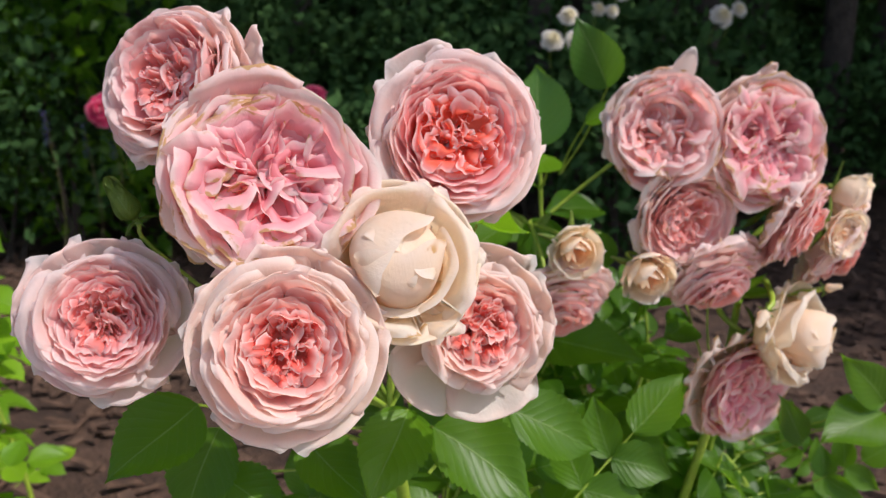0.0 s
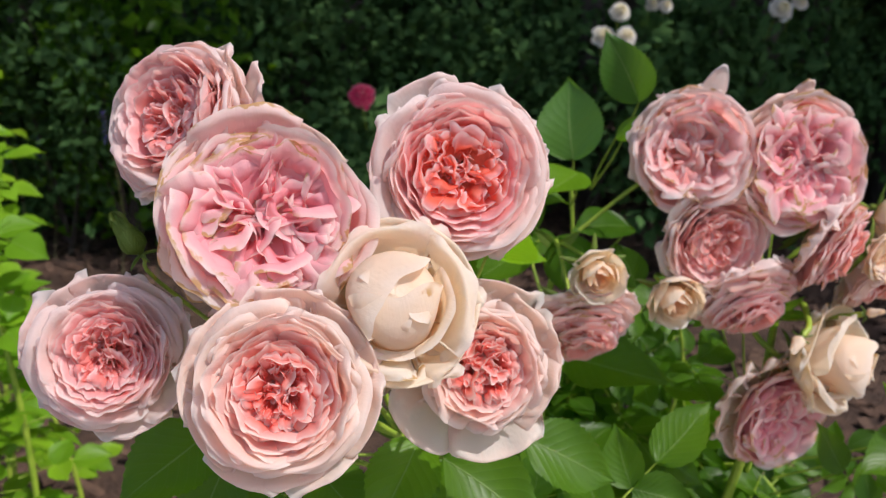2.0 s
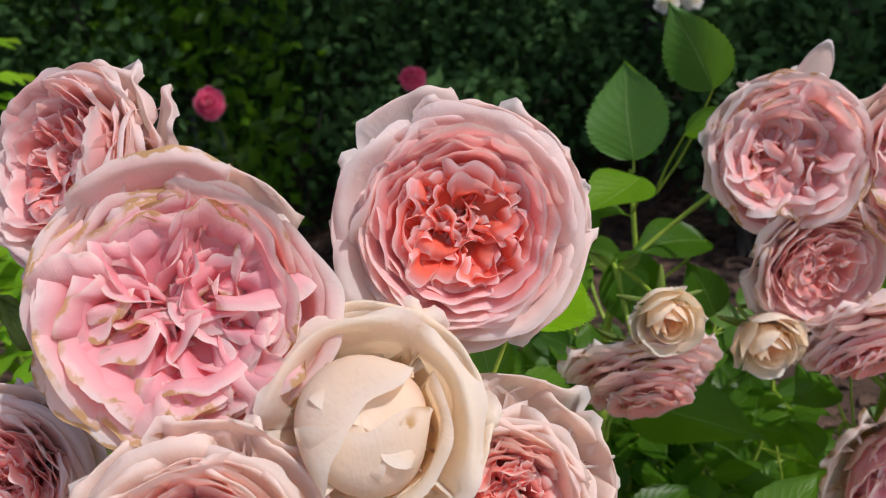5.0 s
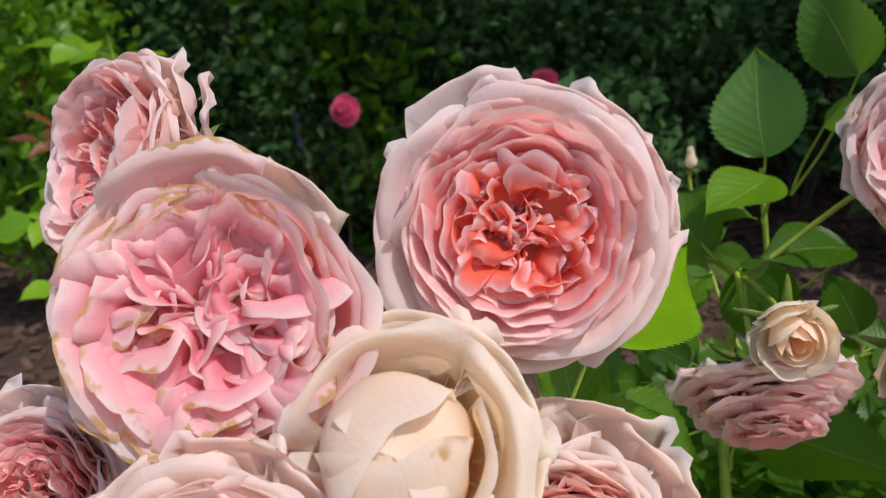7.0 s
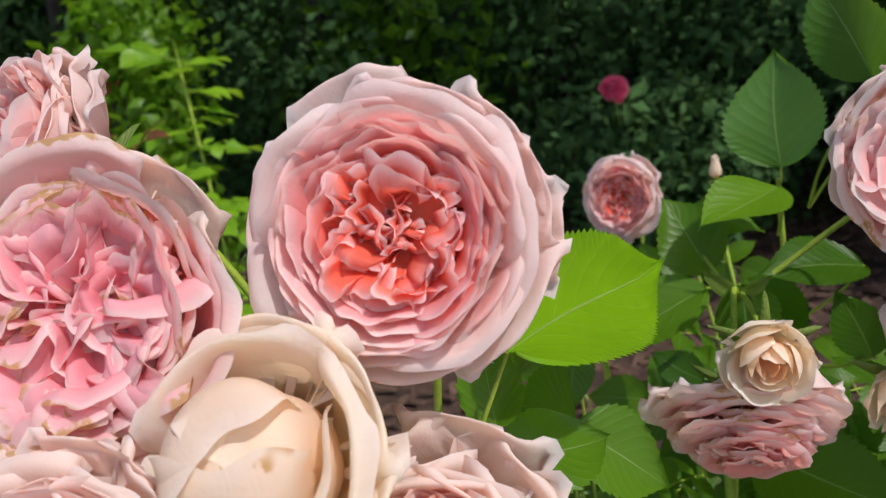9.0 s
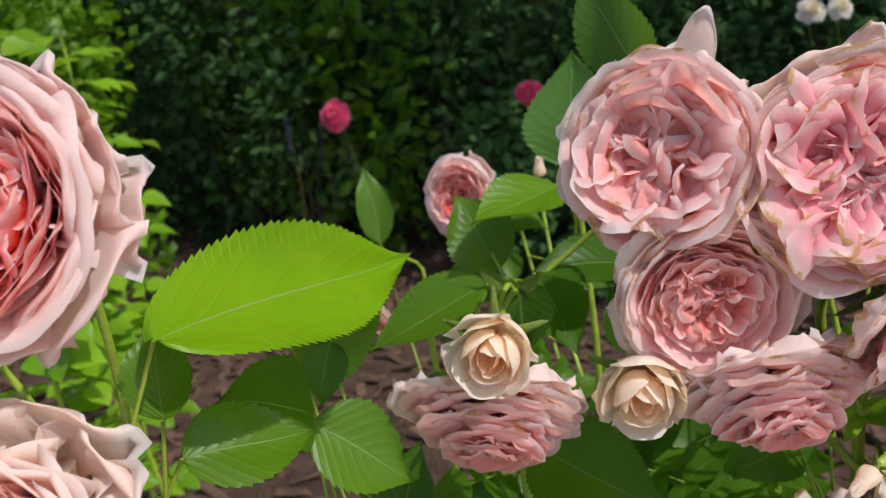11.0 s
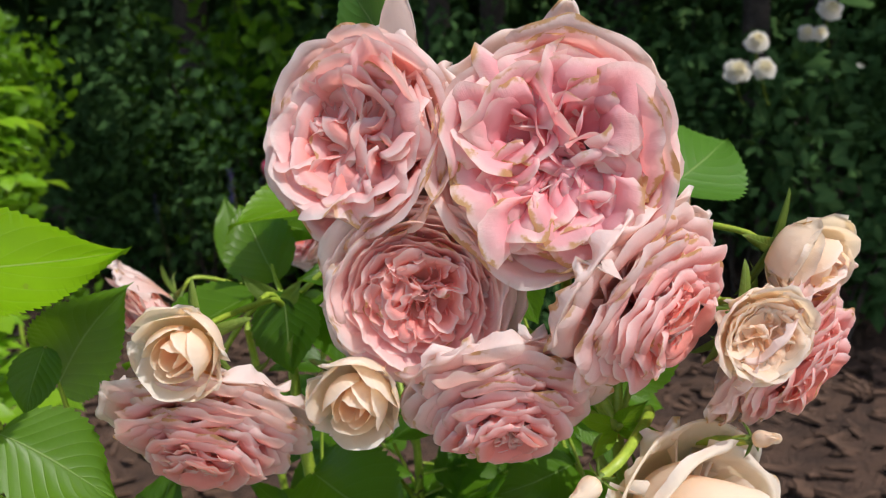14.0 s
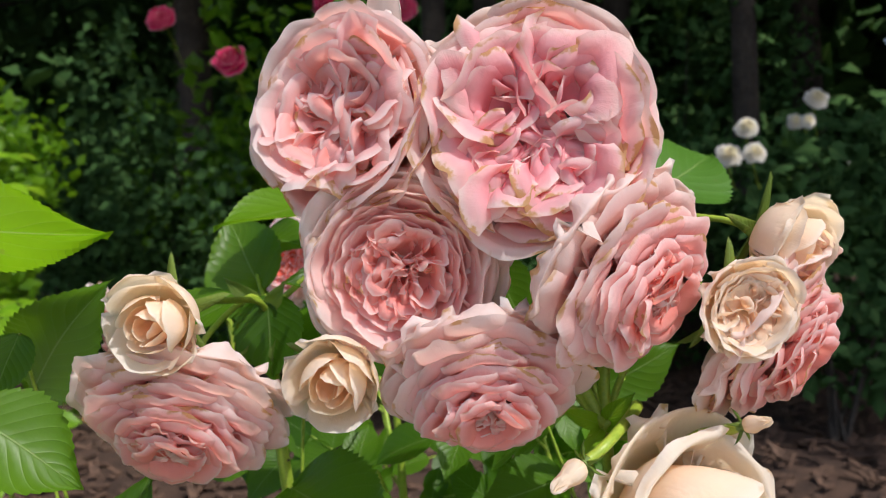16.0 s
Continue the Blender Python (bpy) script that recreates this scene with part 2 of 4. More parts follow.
def petal_points(rng, prof, width, wrap, nu=13, nv=11, ruffle=0.03, curl=0.0, side=0.0, tip=0.40, theta=0.0, fold=0.0, notch=0.0, lean=0.0, foot=0.3, crumple=0.0, lip=4, point=2.4, nick=0.010):
    """One petal as a grid. prof: radius and height along it; wrap: radius of its cross bend; curl, side: how far tip and sides roll back."""
    u = np.linspace(-1, 1, nu)[None, :]
    v = np.linspace(0, 1, nv)[:, None]
    fine = spline(prof, 60)
    skew = rng.uniform(-0.08, 0.08)
    ve = v * (1 - tip * np.abs(u + skew) ** point * v - 0.26 * np.abs(u) ** 7 * v - notch * np.exp(-(u * 5 - skew * 9) ** 2) * v ** 3)
    ve = np.clip(ve + 0.018 * np.sin(u * rng.uniform(5, 9) + rng.uniform(0, 6)) * v ** 3 + nick * np.sin(u * rng.uniform(11, 17) + rng.uniform(0, 6)) * v ** 5, 0, 1)
    t = ve * 59
    i = np.minimum(t.astype(int), 58)
    f = (t - i)[..., None]
    rz = fine[i] * (1 - f) + fine[i + 1] * f
    w = width * (foot + (1 - foot) * np.sin(np.pi / 2 * np.clip(ve / 0.72, 0, 1)))
    w = w * (1 - 0.22 * np.clip((ve - 0.72) / 0.28, 0, 1) ** 2)
    if tip > 0.8:
        w = w * np.clip(1.25 - 1.25 * (ve - 0.35) / 0.65, 0.02, 1)
    s = u * w
    bend = wrap * (0.55 + 0.45 * ve)
    phi = np.clip(s / bend, -2.6, 2.6)
    x = rz[..., 0] - bend * (1 - np.cos(phi))
    y = bend * np.sin(phi)
    z = rz[..., 1] + lean * s * v
    p = np.stack([x, y, z + 0 * x], -1)
    du, dv = np.gradient(p, axis=1), np.gradient(p, axis=0)
    nrm = np.cross(du, dv)
    nrm /= np.linalg.norm(nrm, axis=2)[..., None] + 1e-9
    if (nrm * np.array([1.0, 0, -0.6])).sum(2).mean() < 0:
        nrm = -nrm
    a, b, c = rng.uniform(0, 6.28), rng.uniform(0, 6.28), rng.uniform(0, 6.28)
    k1, k2 = rng.uniform(1.6, 3.0), rng.uniform(4.0, 6.5)
    wave = ruffle * v ** 1.6 * (np.sin(k1 * u * 1.6 + a) + 0.45 * np.sin(k2 * u * 1.4 + b + 1.5 * v) + 0.5 * np.sin(3 * v + 2 * u + c))
    wave = wave + 0.006 * v ** 6 * np.sin(rng.uniform(7, 11) * u + b + 2 * c) * (0.4 + ruffle / 0.04)
    if crumple:
        wave = wave + crumple * v ** 1.3 * (np.sin(rng.uniform(6, 9) * u + a + 2.2 * v) + 0.6 * np.sin(rng.uniform(11, 15) * u + c - 3 * v))
    back = curl * v ** lip + side * np.abs(u) ** 3 * v ** 1.5 - fold * np.exp(-(u * 3.2) ** 2) * v ** 1.2
    p = p + nrm * (wave + back)[..., None]
    ct, st = math.cos(theta), math.sin(theta)
    return np.stack([p[..., 0] * ct - p[..., 1] * st, p[..., 0] * st + p[..., 1] * ct, p[..., 2]], -1)


class Bloom:
    """Collects the petals of one rose, facing +z, outer radius one, then links them under an Empty at the foot."""

    def __init__(self, seed, colours):
        self.rng, self.colours, self.list, self.heart = random.Random(seed), colours, [], False

    def add(self, prof, width, wrap, s, **more):
        self.list.append((petal_points(self.rng, prof, width, wrap, **more), s))

    def ring(self, n, prof, width, wrap, s, turn=None, loose=0.05, skip=(), **more):
        rng = self.rng
        start = rng.uniform(0, 6.28) if turn is None else turn
        for k in range(n):
            if k in skip:
                continue
            j = rng.uniform(1 - loose, 1 + loose)
            hgt = rng.uniform(-loose, loose)
            pr = [(r * (1 + (j - 1) * i / (len(prof) - 1)), z + hgt * i / (len(prof) - 1)) for i, (r, z) in enumerate(prof)]
            self.add(pr, width * rng.uniform(0.88, 1.12), wrap * rng.uniform(0.9, 1.15), s, theta=start + (k + rng.uniform(-0.18, 0.18)) * 2 * math.pi / n, **more)

    def crumpled(self, n, radius, floor, top, bowl, size, s0, s1, fans=4, flare=0.12, roll=0.08, crumple=0.02, stray=0.5, radial=0.0):
        """A heart of upright, crinkled strap petals with rolled tips, nested round a few fan centres."""
        rng = self.rng
        first = rng.uniform(0, 6.28)
        hubs = [(0.5 * radius * math.cos(first + q * 6.283 / fans), 0.5 * radius * math.sin(first + q * 6.283 / fans)) for q in range(fans)]
        for k in range(n):
            rad = radius * math.sqrt((k + rng.random()) / n)
            a = k * 2.39996 + rng.uniform(-0.5, 0.5)
            x0, y0 = rad * math.cos(a), rad * math.sin(a)
            hx, hy = min(hubs, key=lambda h: (h[0] - x0) ** 2 + (h[1] - y0) ** 2)
            turn = math.atan2(y0 - hy, x0 - hx) + rng.gauss(0, stray)
            if rng.random() < radial:
                turn = a + rng.choice((-1, 1)) * math.pi / 2 + rng.gauss(0, 0.35)
            h = top + bowl * (rad / radius) ** 2 + rng.uniform(-0.06, 0.06)
            sz = size * rng.uniform(0.6, 1.3)
            fl = rng.uniform(-0.25, 1.0) * flare
            pts = petal_points(rng, [(0.0, floor), (0.03, floor * 0.55 + h * 0.3), (0.03 + fl * 0.35, h * 0.75 + floor * 0.12), (0.02 + fl, h)], sz, sz * rng.uniform(0.7, 2.2),
                               nu=21, nv=13, ruffle=0.03 * rng.uniform(0.5, 1.5), curl=roll * rng.uniform(0.2, 1.6), tip=rng.uniform(0.10, 0.40), foot=0.55, fold=rng.uniform(-0.05, 0.05),
                               notch=rng.choice((0, 0, 0.08)), lean=rng.uniform(-0.35, 0.35), crumple=crumple * rng.uniform(0.3, 1.5), lip=7)
            ct, st = math.cos(turn), math.sin(turn)
            go = np.linspace(0.62, 1, 13)[:, None]
            x = pts[..., 0] * ct - pts[..., 1] * st + x0 * go
            y = pts[..., 0] * st + pts[..., 1] * ct + y0 * go
            self.list.append((np.stack([x, y, pts[..., 2]], -1), s1 + (s0 - s1) * rad / radius + rng.uniform(-0.12, 0.12)))

    def place(self, name, centre, radius, axis, spin, label, group, stem_to, foot=0.62, sepals=5, stem=0.0015, stem_bow=0.03, reflex=0.6, deep=1.0, sepal_size=1.0):
        rng = self.rng
        foot *= deep
        turn = Vector(axis).to_track_quat("Z", "Y").to_matrix().to_4x4() @ Matrix.Rotation(radians(spin), 4, "Z")
        thing = new(name)
        thing.empty_display_size = 0.01
        tagged(thing, label, "rose", group)
        base = Vector(centre) + turn.to_3x3() @ Vector((0, 0, -foot * radius))
        thing.matrix_world = Matrix.Translation(base) @ turn
        for pts, s in self.list:
            pts = (pts * np.array([1, 1, deep]) + np.array([0, 0, foot])) * radius
            under("petal", sheet(pts, (min(max(s, 0), 1), rng.random()), PETALS[self.colours], "petal"), thing)
        if self.heart:
            for k in range(8):
                a, r = rng.uniform(0, 6.28), rng.uniform(0.01, 0.09)
                top = (r * 1.6 * math.cos(a), r * 1.6 * math.sin(a), foot - rng.uniform(0.10, 0.2))
                pts = [tuple(c * radius for c in p) for p in ((0, 0, 0.1), (r * math.cos(a), r * math.sin(a), 0.3), top)]
                under("stamen", tube_mesh(pts, 0.0003, 0.0007, STAMEN, "stamen", 5, 5), thing)
        hip = 0.10 * radius + 0.0012
        ctrl = [(0, 0, -hip * 1.5), (0, 0, -hip * 0.6), (0, 0, 0.05 * radius)]
        calyx = under("receptacle", tube_mesh(ctrl, stem * 1.1, hip, SEPAL, "receptacle", 6, 9), thing, "pale green hip under the petals")
        for k in range(sepals):
            pr = [(0.02, -0.05), (0.25, -0.10 * reflex), (0.5, -0.2 * reflex), (0.72, -0.45 * reflex), (0.82, -0.75 * reflex)]
            pts = petal_points(rng, pr, 0.10 if sepal_size <= 1 else 0.17, 0.2, 5, 9, 0.01, 0.0, 0.0, 0.9, k * 2 * math.pi / max(sepals, 1) + 0.3, foot=0.7)
            under("sepal", sheet(pts * (radius * 0.55 + 0.008) * sepal_size, (0.5, rng.random()), SEPAL, "sepal"), calyx)
        if stem_to is not None:
            local = thing.matrix_world.inverted() @ Vector(stem_to)
            l = local.length
            mid = local * 0.55 + Vector((0, 0, -stem_bow))
            ctrl = [(0, 0, -hip), (0, 0, -hip - min(0.25 * l, 0.02)), tuple(mid), tuple(local)]
            under("stem", tube_mesh(ctrl, stem, stem * 1.3, STEM, "stem", 14, 7, 0.04, rng), thing)
        return thing


def guard_ring(b, guards, s=0.0):
    """Broad outer petals, one by one: bearing (0 right, 90 up, seen from the front), reach, half width, lift of the tip, roll back."""
    rng = b.rng
    for deg, reach, half, lift, roll, *point in guards:
        reach *= rng.uniform(0.97, 1.05)
        b.add([(0.06, -0.6), (0.48 * reach, -0.52), (0.84 * reach, -0.28 + lift * 0.6), (0.98 * reach, -0.14 + lift), (1.04 * reach, -0.2 + lift - roll)], half, 0.95, s + rng.uniform(-0.04, 0.06),
              theta=radians(deg), ruffle=0.04, curl=0.09 + roll * 0.3, lip=6, side=0.03 if point else rng.uniform(0.04, 0.12), nu=31, nv=21, tip=point[0] if point else rng.uniform(0.28, 0.5), notch=0 if point else rng.choice((0, 0, 0.06, 0.10)),
              point=1.2 if point else rng.uniform(1.7, 2.6), nick=rng.uniform(0.008, 0.022), lean=rng.uniform(-0.12, 0.12))


def even_guards(rng, n):
    return [(k * 360 / n + rng.uniform(-12, 12), rng.uniform(0.94, 1.05), rng.uniform(0.46, 0.58), rng.uniform(-0.05, 0.05), rng.uniform(0, 0.12)) for k in range(n)]


def cupped(seed, colours, guards=None, tight=1.0, tufts=54, open_cup=0.5, rim=0.73, low=0.05, sunk=0.11):
    """English-style cupped rose: pale guard petals, packed rings, a quartered heart."""
    b = Bloom(seed, colours)
    guard_ring(b, guards or even_guards(b.rng, 6))
    for n, reach, lip, half, s in ((5, 0.93, -0.08, 0.62, 0.03), (5, 0.86, -0.01, 0.60, 0.10), (6, 0.79, 0.06, 0.52, 0.18)):
        k = rim / 0.73
        b.ring(n, [(0.06, -0.58), (0.5 * reach * k, -0.46), (0.84 * reach * k, -0.18), (0.97 * reach * k, lip), (1.03 * reach * k, lip + 0.02)], half, 0.86 * reach, s, loose=0.11, ruffle=0.036, curl=0.09, side=0.09, tip=0.34, nu=25, nv=17, point=1.9, nick=0.016)
    rings = 9
    for k in range(rings):
        f = k / (rings - 1)
        r = rim - 0.02 - (rim - 0.02 - open_cup) * f
        h = 0.12 + 0.05 * math.sin(math.pi * f) - 0.09 * f - low
        b.ring(6, [(0.05, -0.50), (r * 0.64, -0.38), (r * 0.96, -0.10), (r + 0.015, h)], 0.66 * r, r * 1.05, 0.26 + 0.40 * f, loose=0.10 * tight, ruffle=0.022, curl=0.055, side=0.04, tip=0.26, nu=23, nv=13, crumple=0.004, point=1.7, nick=0.022)
    b.ring(7, [(0.04, -0.46), (open_cup * 0.7, -0.34), (open_cup * 0.95, -0.12), (open_cup * 0.90, 0.02)], 0.27, 0.42, 0.74, loose=0.12, ruffle=0.03, fold=0.03, tip=0.36, nu=15, nv=11, point=1.6, nick=0.02)
    b.crumpled(tufts + 8, open_cup * 0.92, -0.26, 0.03 - sunk, sunk * 0.8, open_cup * 0.38, 0.72, 1.0, fans=4, flare=0.10, roll=0.06, crumple=0.010)
    b.ring(5, [(0.02, -0.28), (0.4 * open_cup, -0.19), (0.75 * open_cup, -0.14), (open_cup, -0.06)], 0.7 * open_cup, 0.9, 0.85, loose=0.1, ruffle=0.03, nu=13, nv=9, crumple=0.01)
    b.heart = True
    return b


def blown(seed, colours, guards=None, tufts=66, dome=0.10, size=0.30):
    """A fully open, crowded rose whose heart has spread to the rim."""
    b = Bloom(seed, colours)
    guard_ring(b, guards or even_guards(b.rng, 6))
    b.ring(6, [(0.06, -0.52), (0.55, -0.42), (0.86, -0.16), (0.95, 0.02)], 0.60, 0.88, 0.10, loose=0.08, ruffle=0.04, curl=0.05, side=0.04, nu=17, nv=13)
    for k in range(6):
        f = k / 5
        r = 0.92 - 0.40 * f * (1 + 0.04 * b.rng.uniform(-1, 1))
        h = 0.06 + 0.14 * math.sin(math.pi * min(1, f * 1.2) * 0.72) + dome * (1 - f) * 0.3
        b.ring(6, [(0.05, -0.46), (r * 0.7, -0.30), (r - 0.01 - 0.03 * f, -0.08), (r - 0.02 * f, h * 0.4), (r + 0.02 + 0.02 * f, h)], 0.60 * (r + 0.1), 0.78 * r + 0.08, 0.22 + 0.40 * f, loose=0.14,
               ruffle=0.030, curl=0.09, lip=6, side=0.06, tip=b.rng.uniform(0.16, 0.40), nu=23, nv=15, crumple=0.005, point=1.8, nick=0.016, lean=b.rng.uniform(-0.15, 0.15))
    b.crumpled(tufts, 0.68, -0.26, 0.00, dome + 0.12, size * 0.95, 0.40, 0.95, fans=4, flare=0.20, roll=0.11, crumple=0.007, stray=0.5, radial=0.45)
    b.ring(6, [(0.02, -0.24), (0.25, -0.11), (0.48, -0.03), (0.64, 0.05)], 0.42, 0.9, 0.55, loose=0.1, ruffle=0.03, nu=13, nv=9, crumple=0.01)
    b.heart = True
    return b


def rosette(seed, colours, rows=12, dome=0.36, guards=None):
    """A flat many-petalled rosette whose petals lie over one another like shingles."""
    b = Bloom(seed, colours)
    if guards:
        guard_ring(b, guards)
    for k in range(rows):
        f = k / (rows - 1)
        r = 1.0 - 0.74 * f
        z = -0.22 + dome * (1 - r * r) + 0.05 * f
        n = round(11 - 4 * f)
        b.ring(n, [(0.04, -0.44 + 0.2 * f), (r * 0.5, z - 0.20 + 0.06 * f), (r * 0.82, z - 0.035), (r, z)], 0.50 - 0.26 * f, 0.8 - 0.5 * f, 0.20 + 0.60 * f,
               loose=0.13, ruffle=0.024, curl=0.08, side=0.07, tip=0.40, notch=0.04, nu=15, nv=11, crumple=0.005, lip=5, point=1.7)
    b.crumpled(30, 0.36, -0.3, 0.12, 0.04, 0.13, 0.7, 0.95, fans=3, flare=0.15, roll=0.06, crumple=0.012)
    return b


def goblet(seed, colours, roll=0.22, guards=None, open_to=-60):
    """A half-open rose: rolled-back outer petals round a closed, egg-like heart of broad wrapped petals."""
    b = Bloom(seed, colours)
    rng = b.rng
    for deg, reach, half, lift in guards or [(k * 72 + rng.uniform(-10, 10), 1.0, 0.66, rng.uniform(-0.1, 0.1)) for k in range(5)]:
        b.add([(0.06, -0.8), (0.5, -0.62), (0.80 * reach, -0.2 + lift), (0.95 * reach, 0.06 + lift), (1.06 * reach, -0.02 + lift)], half, 0.8, rng.uniform(0, 0.06), theta=radians(deg), ruffle=0.035, curl=roll, side=rng.uniform(0.06, 0.14), nu=31, nv=23,
              tip=rng.uniform(0.22, 0.42), point=rng.uniform(1.8, 2.5), nick=0.012, lean=rng.uniform(-0.1, 0.1))
    for deg, top, half in ((open_to + 180, 0.46, 0.78), (open_to + 75, 0.36, 0.70), (open_to - 70, 0.30, 0.68)):
        b.add([(0.06, -0.8), (0.48, -0.52), (0.68, -0.1), (0.74, top - 0.10), (0.86, top)], half, 0.70, 0.14, theta=radians(deg), ruffle=0.03, curl=roll * 0.9, side=0.10, nu=27, nv=21, tip=0.34, point=2.0, nick=0.010)
    for deg, top in ((open_to - 20, 0.20), (open_to + 40, 0.34)):
        b.add([(0.05, -0.75), (0.44, -0.45), (0.56, 0.0), (0.54, top - 0.12), (0.56, top)], 0.62, 0.55, 0.24, theta=radians(deg), ruffle=0.022, curl=0.12, side=0.10, nu=23, nv=17, tip=0.42, point=1.8)
    for k in range(8):
        q = 1 - 0.09 * k
        b.add([(0.03, -0.5), (0.54 * q, -0.3), (0.62 * q, 0.03), (0.52 * q, 0.40), ((0.03 if k < 2 else -0.05) * q, (0.60 if k < 2 else 0.52) - 0.015 * k)], 0.92 * q, 0.58 * q, 0.30 + 0.06 * k, theta=radians(open_to + 200 + 137 * k), ruffle=0.010, curl=0.035, side=0.035, nu=21, nv=19, tip=0.10, point=2.4, nick=0.0)
    return b


def half_bud(seed, colours):
    """A small bud rose, just unfurling."""
    b = Bloom(seed, colours)
    b.ring(4, [(0.06, -0.95), (0.62, -0.78), (0.9, -0.3), (0.92, 0.05), (1.06, 0.02)], 0.68, 0.85, 0.02, loose=0.1, ruffle=0.03, curl=0.16, side=0.08, nu=15, nv=14)
    b.ring(3, [(0.06, -0.95), (0.58, -0.7), (0.76, -0.1), (0.74, 0.26)], 0.72, 0.72, 0.18, loose=0.05, ruffle=0.025, curl=0.12, side=0.08, nu=15, nv=13)
    for k in range(9):
        f = k / 9
        r = 0.58 - 0.46 * f
        b.add([(0.03, -0.9), (r * 0.95, -0.45), (r + 0.06, 0.0), (r * 0.80, 0.34 - 0.04 * f)], 0.95 * r + 0.1, r + 0.03, 0.3 + 0.65 * f, theta=k * 2.3, ruffle=0.012, curl=0.06 * (1 - f), side=0.03, nu=13, nv=11, tip=0.3)
    return b


def closed_bud(seed, colours):
    b = Bloom(seed, colours)
    for k in range(5):
        b.add([(0.05, -0.9), (0.72, -0.5), (0.78, 0.2), (0.42, 1.1), (0.10, 1.7), (0.02, 2.1)], 0.8, 0.75, 0.04 + 0.05 * k, theta=k * 1.26, ruffle=0.01, nu=11, nv=11, tip=0.5)
    return b


def serrated(rng, length, ratio, cup=0.25, droop=0.25, teeth=13, nu=9, nv=40):
    """One leaflet lying along +x, face up, with a toothed edge, a folded midrib and a bowed blade."""
    v = np.linspace(0, 1, nv)[:, None]
    u = np.linspace(-1, 1, nu)[None, :]
    w = np.sin(np.pi * v ** 0.82) ** (0.70 + 0.55 * v ** 2) * (1 - 0.22 * v) * ratio * 0.60 * length
    saw = (v * teeth) % 1.0
    w = w * (1 - 0.085 * (1 - saw) * np.abs(u) ** 6) + 0.0008 * length / 0.06 * (1 - v)
    bow = droop * rng.uniform(0.6, 1.4)
    ang = bow * v
    x = length * (v + 0.005 * saw * np.abs(u) ** 6) * np.cos(ang * 0.6)
    z = -length * v * np.sin(ang * 0.6)
    y = u * w
    z = z + np.abs(u) ** 1.3 * w * cup + 0.035 * length * np.sin(v * rng.uniform(4, 8) + u * 2 + rng.uniform(0, 6)) * np.abs(u)
    z = z + 0.0006 * length * np.cos(v * 9 * 2 * np.pi - np.abs(u) * 3.2 * 2 * np.pi) * np.abs(u)
    y = y + length * 0.05 * np.sin(v * 3 + rng.uniform(0, 6)) * v
    return np.stack([x + 0 * u, y, z], -1)


def set_points(points, origin, toward, face):
    """Turns a blade that lies along +x with its face up so that it runs towards a point, facing a direction."""
    x = np.asarray(toward, float) - np.asarray(origin, float)
    x /= np.linalg.norm(x)
    z = np.asarray(face, float) - np.dot(face, x) * x
    z /= np.linalg.norm(z)
    m = np.stack([x, np.cross(z, x), z], -1)
    return points @ m.T + np.asarray(origin, float)


def lone_leaf(base, tip, ratio, face, stalk_to, label, seed, mat=None, cup=0.25, droop=0.2, group="leaves of the rose bush"):
    """A single large leaf with its stalk."""
    rng = random.Random(seed)
    thing = tagged(new("rose_leaf"), label, "leaf", group)
    thing.empty_display_size = 0.01
    thing.location = base
    o, tip = np.array(base), np.array(tip)
    length = float(np.linalg.norm(tip - o))
    pts = set_points(serrated(rng, length, ratio, cup, droop, teeth=max(10, round(length * 230)), nu=13, nv=6 * max(10, round(length * 230)) + 1), (0, 0, 0), tip - o, face)
    under("blade", sheet(pts, (0.5, rng.random()), mat or LEAF, "blade"), thing)
    d = np.array(stalk_to) - o
    under("leaf_stalk", tube_mesh([(0, 0, 0), tuple(d * 0.5 - 0.15 * (tip - o) * 0.5), tuple(d)], 0.0009, 0.0013, STEM, "leaf_stalk", 8, 5), thing)
    return thing


def leaf_spray(base, direction, face, length, n, seed, mat, label, ratio=0.62, name="leaf_spray", group="leaf sprays of the rose bush", nv=26):
    """A compound leaf: a stalk with paired leaflets and one at its end."""
    rng = random.Random(seed)
    thing = tagged(new(name), label, "leaf", group)
    thing.empty_display_size = 0.01
    thing.location = base
    d = Vector(direction).normalized()
    f = Vector(face)
    f = (f - f.dot(d) * d).normalized()
    s = d.cross(f)
    axis_pts = [d * length * k + f * length * (0.12 * k - 0.22 * k * k) for k in (0, 0.3, 0.6, 0.85)]
    under("leaf_stalk", tube_mesh([tuple(p) for p in axis_pts], 0.0011, 0.0006, STEM, "leaf_stalk", 7, 5), thing)
    leaf_len = length * 0.62
    spots = [(axis_pts[3], d - 0.15 * f, 1.0)]
    for k in range((n - 1) // 2):
        at = axis_pts[2 - k]
        for sgn in (1, -1):
            spots.append((at, d * 0.55 + s * sgn + f * rng.uniform(-0.2, 0.25), rng.uniform(0.72, 0.92)))
    for at, way, size in spots:
        tilt = f + s * rng.uniform(-0.35, 0.35) + d * rng.uniform(-0.3, 0.3)
        pts = set_points(serrated(rng, leaf_len * size, ratio * rng.uniform(0.9, 1.1), rng.uniform(0.1, 0.35), rng.uniform(0.1, 0.5), 10, 7, nv), at, Vector(at) + Vector(way), tilt)
        under("leaflet", sheet(pts, (0.5, rng.random()), mat, "leaflet"), thing)
    return thing


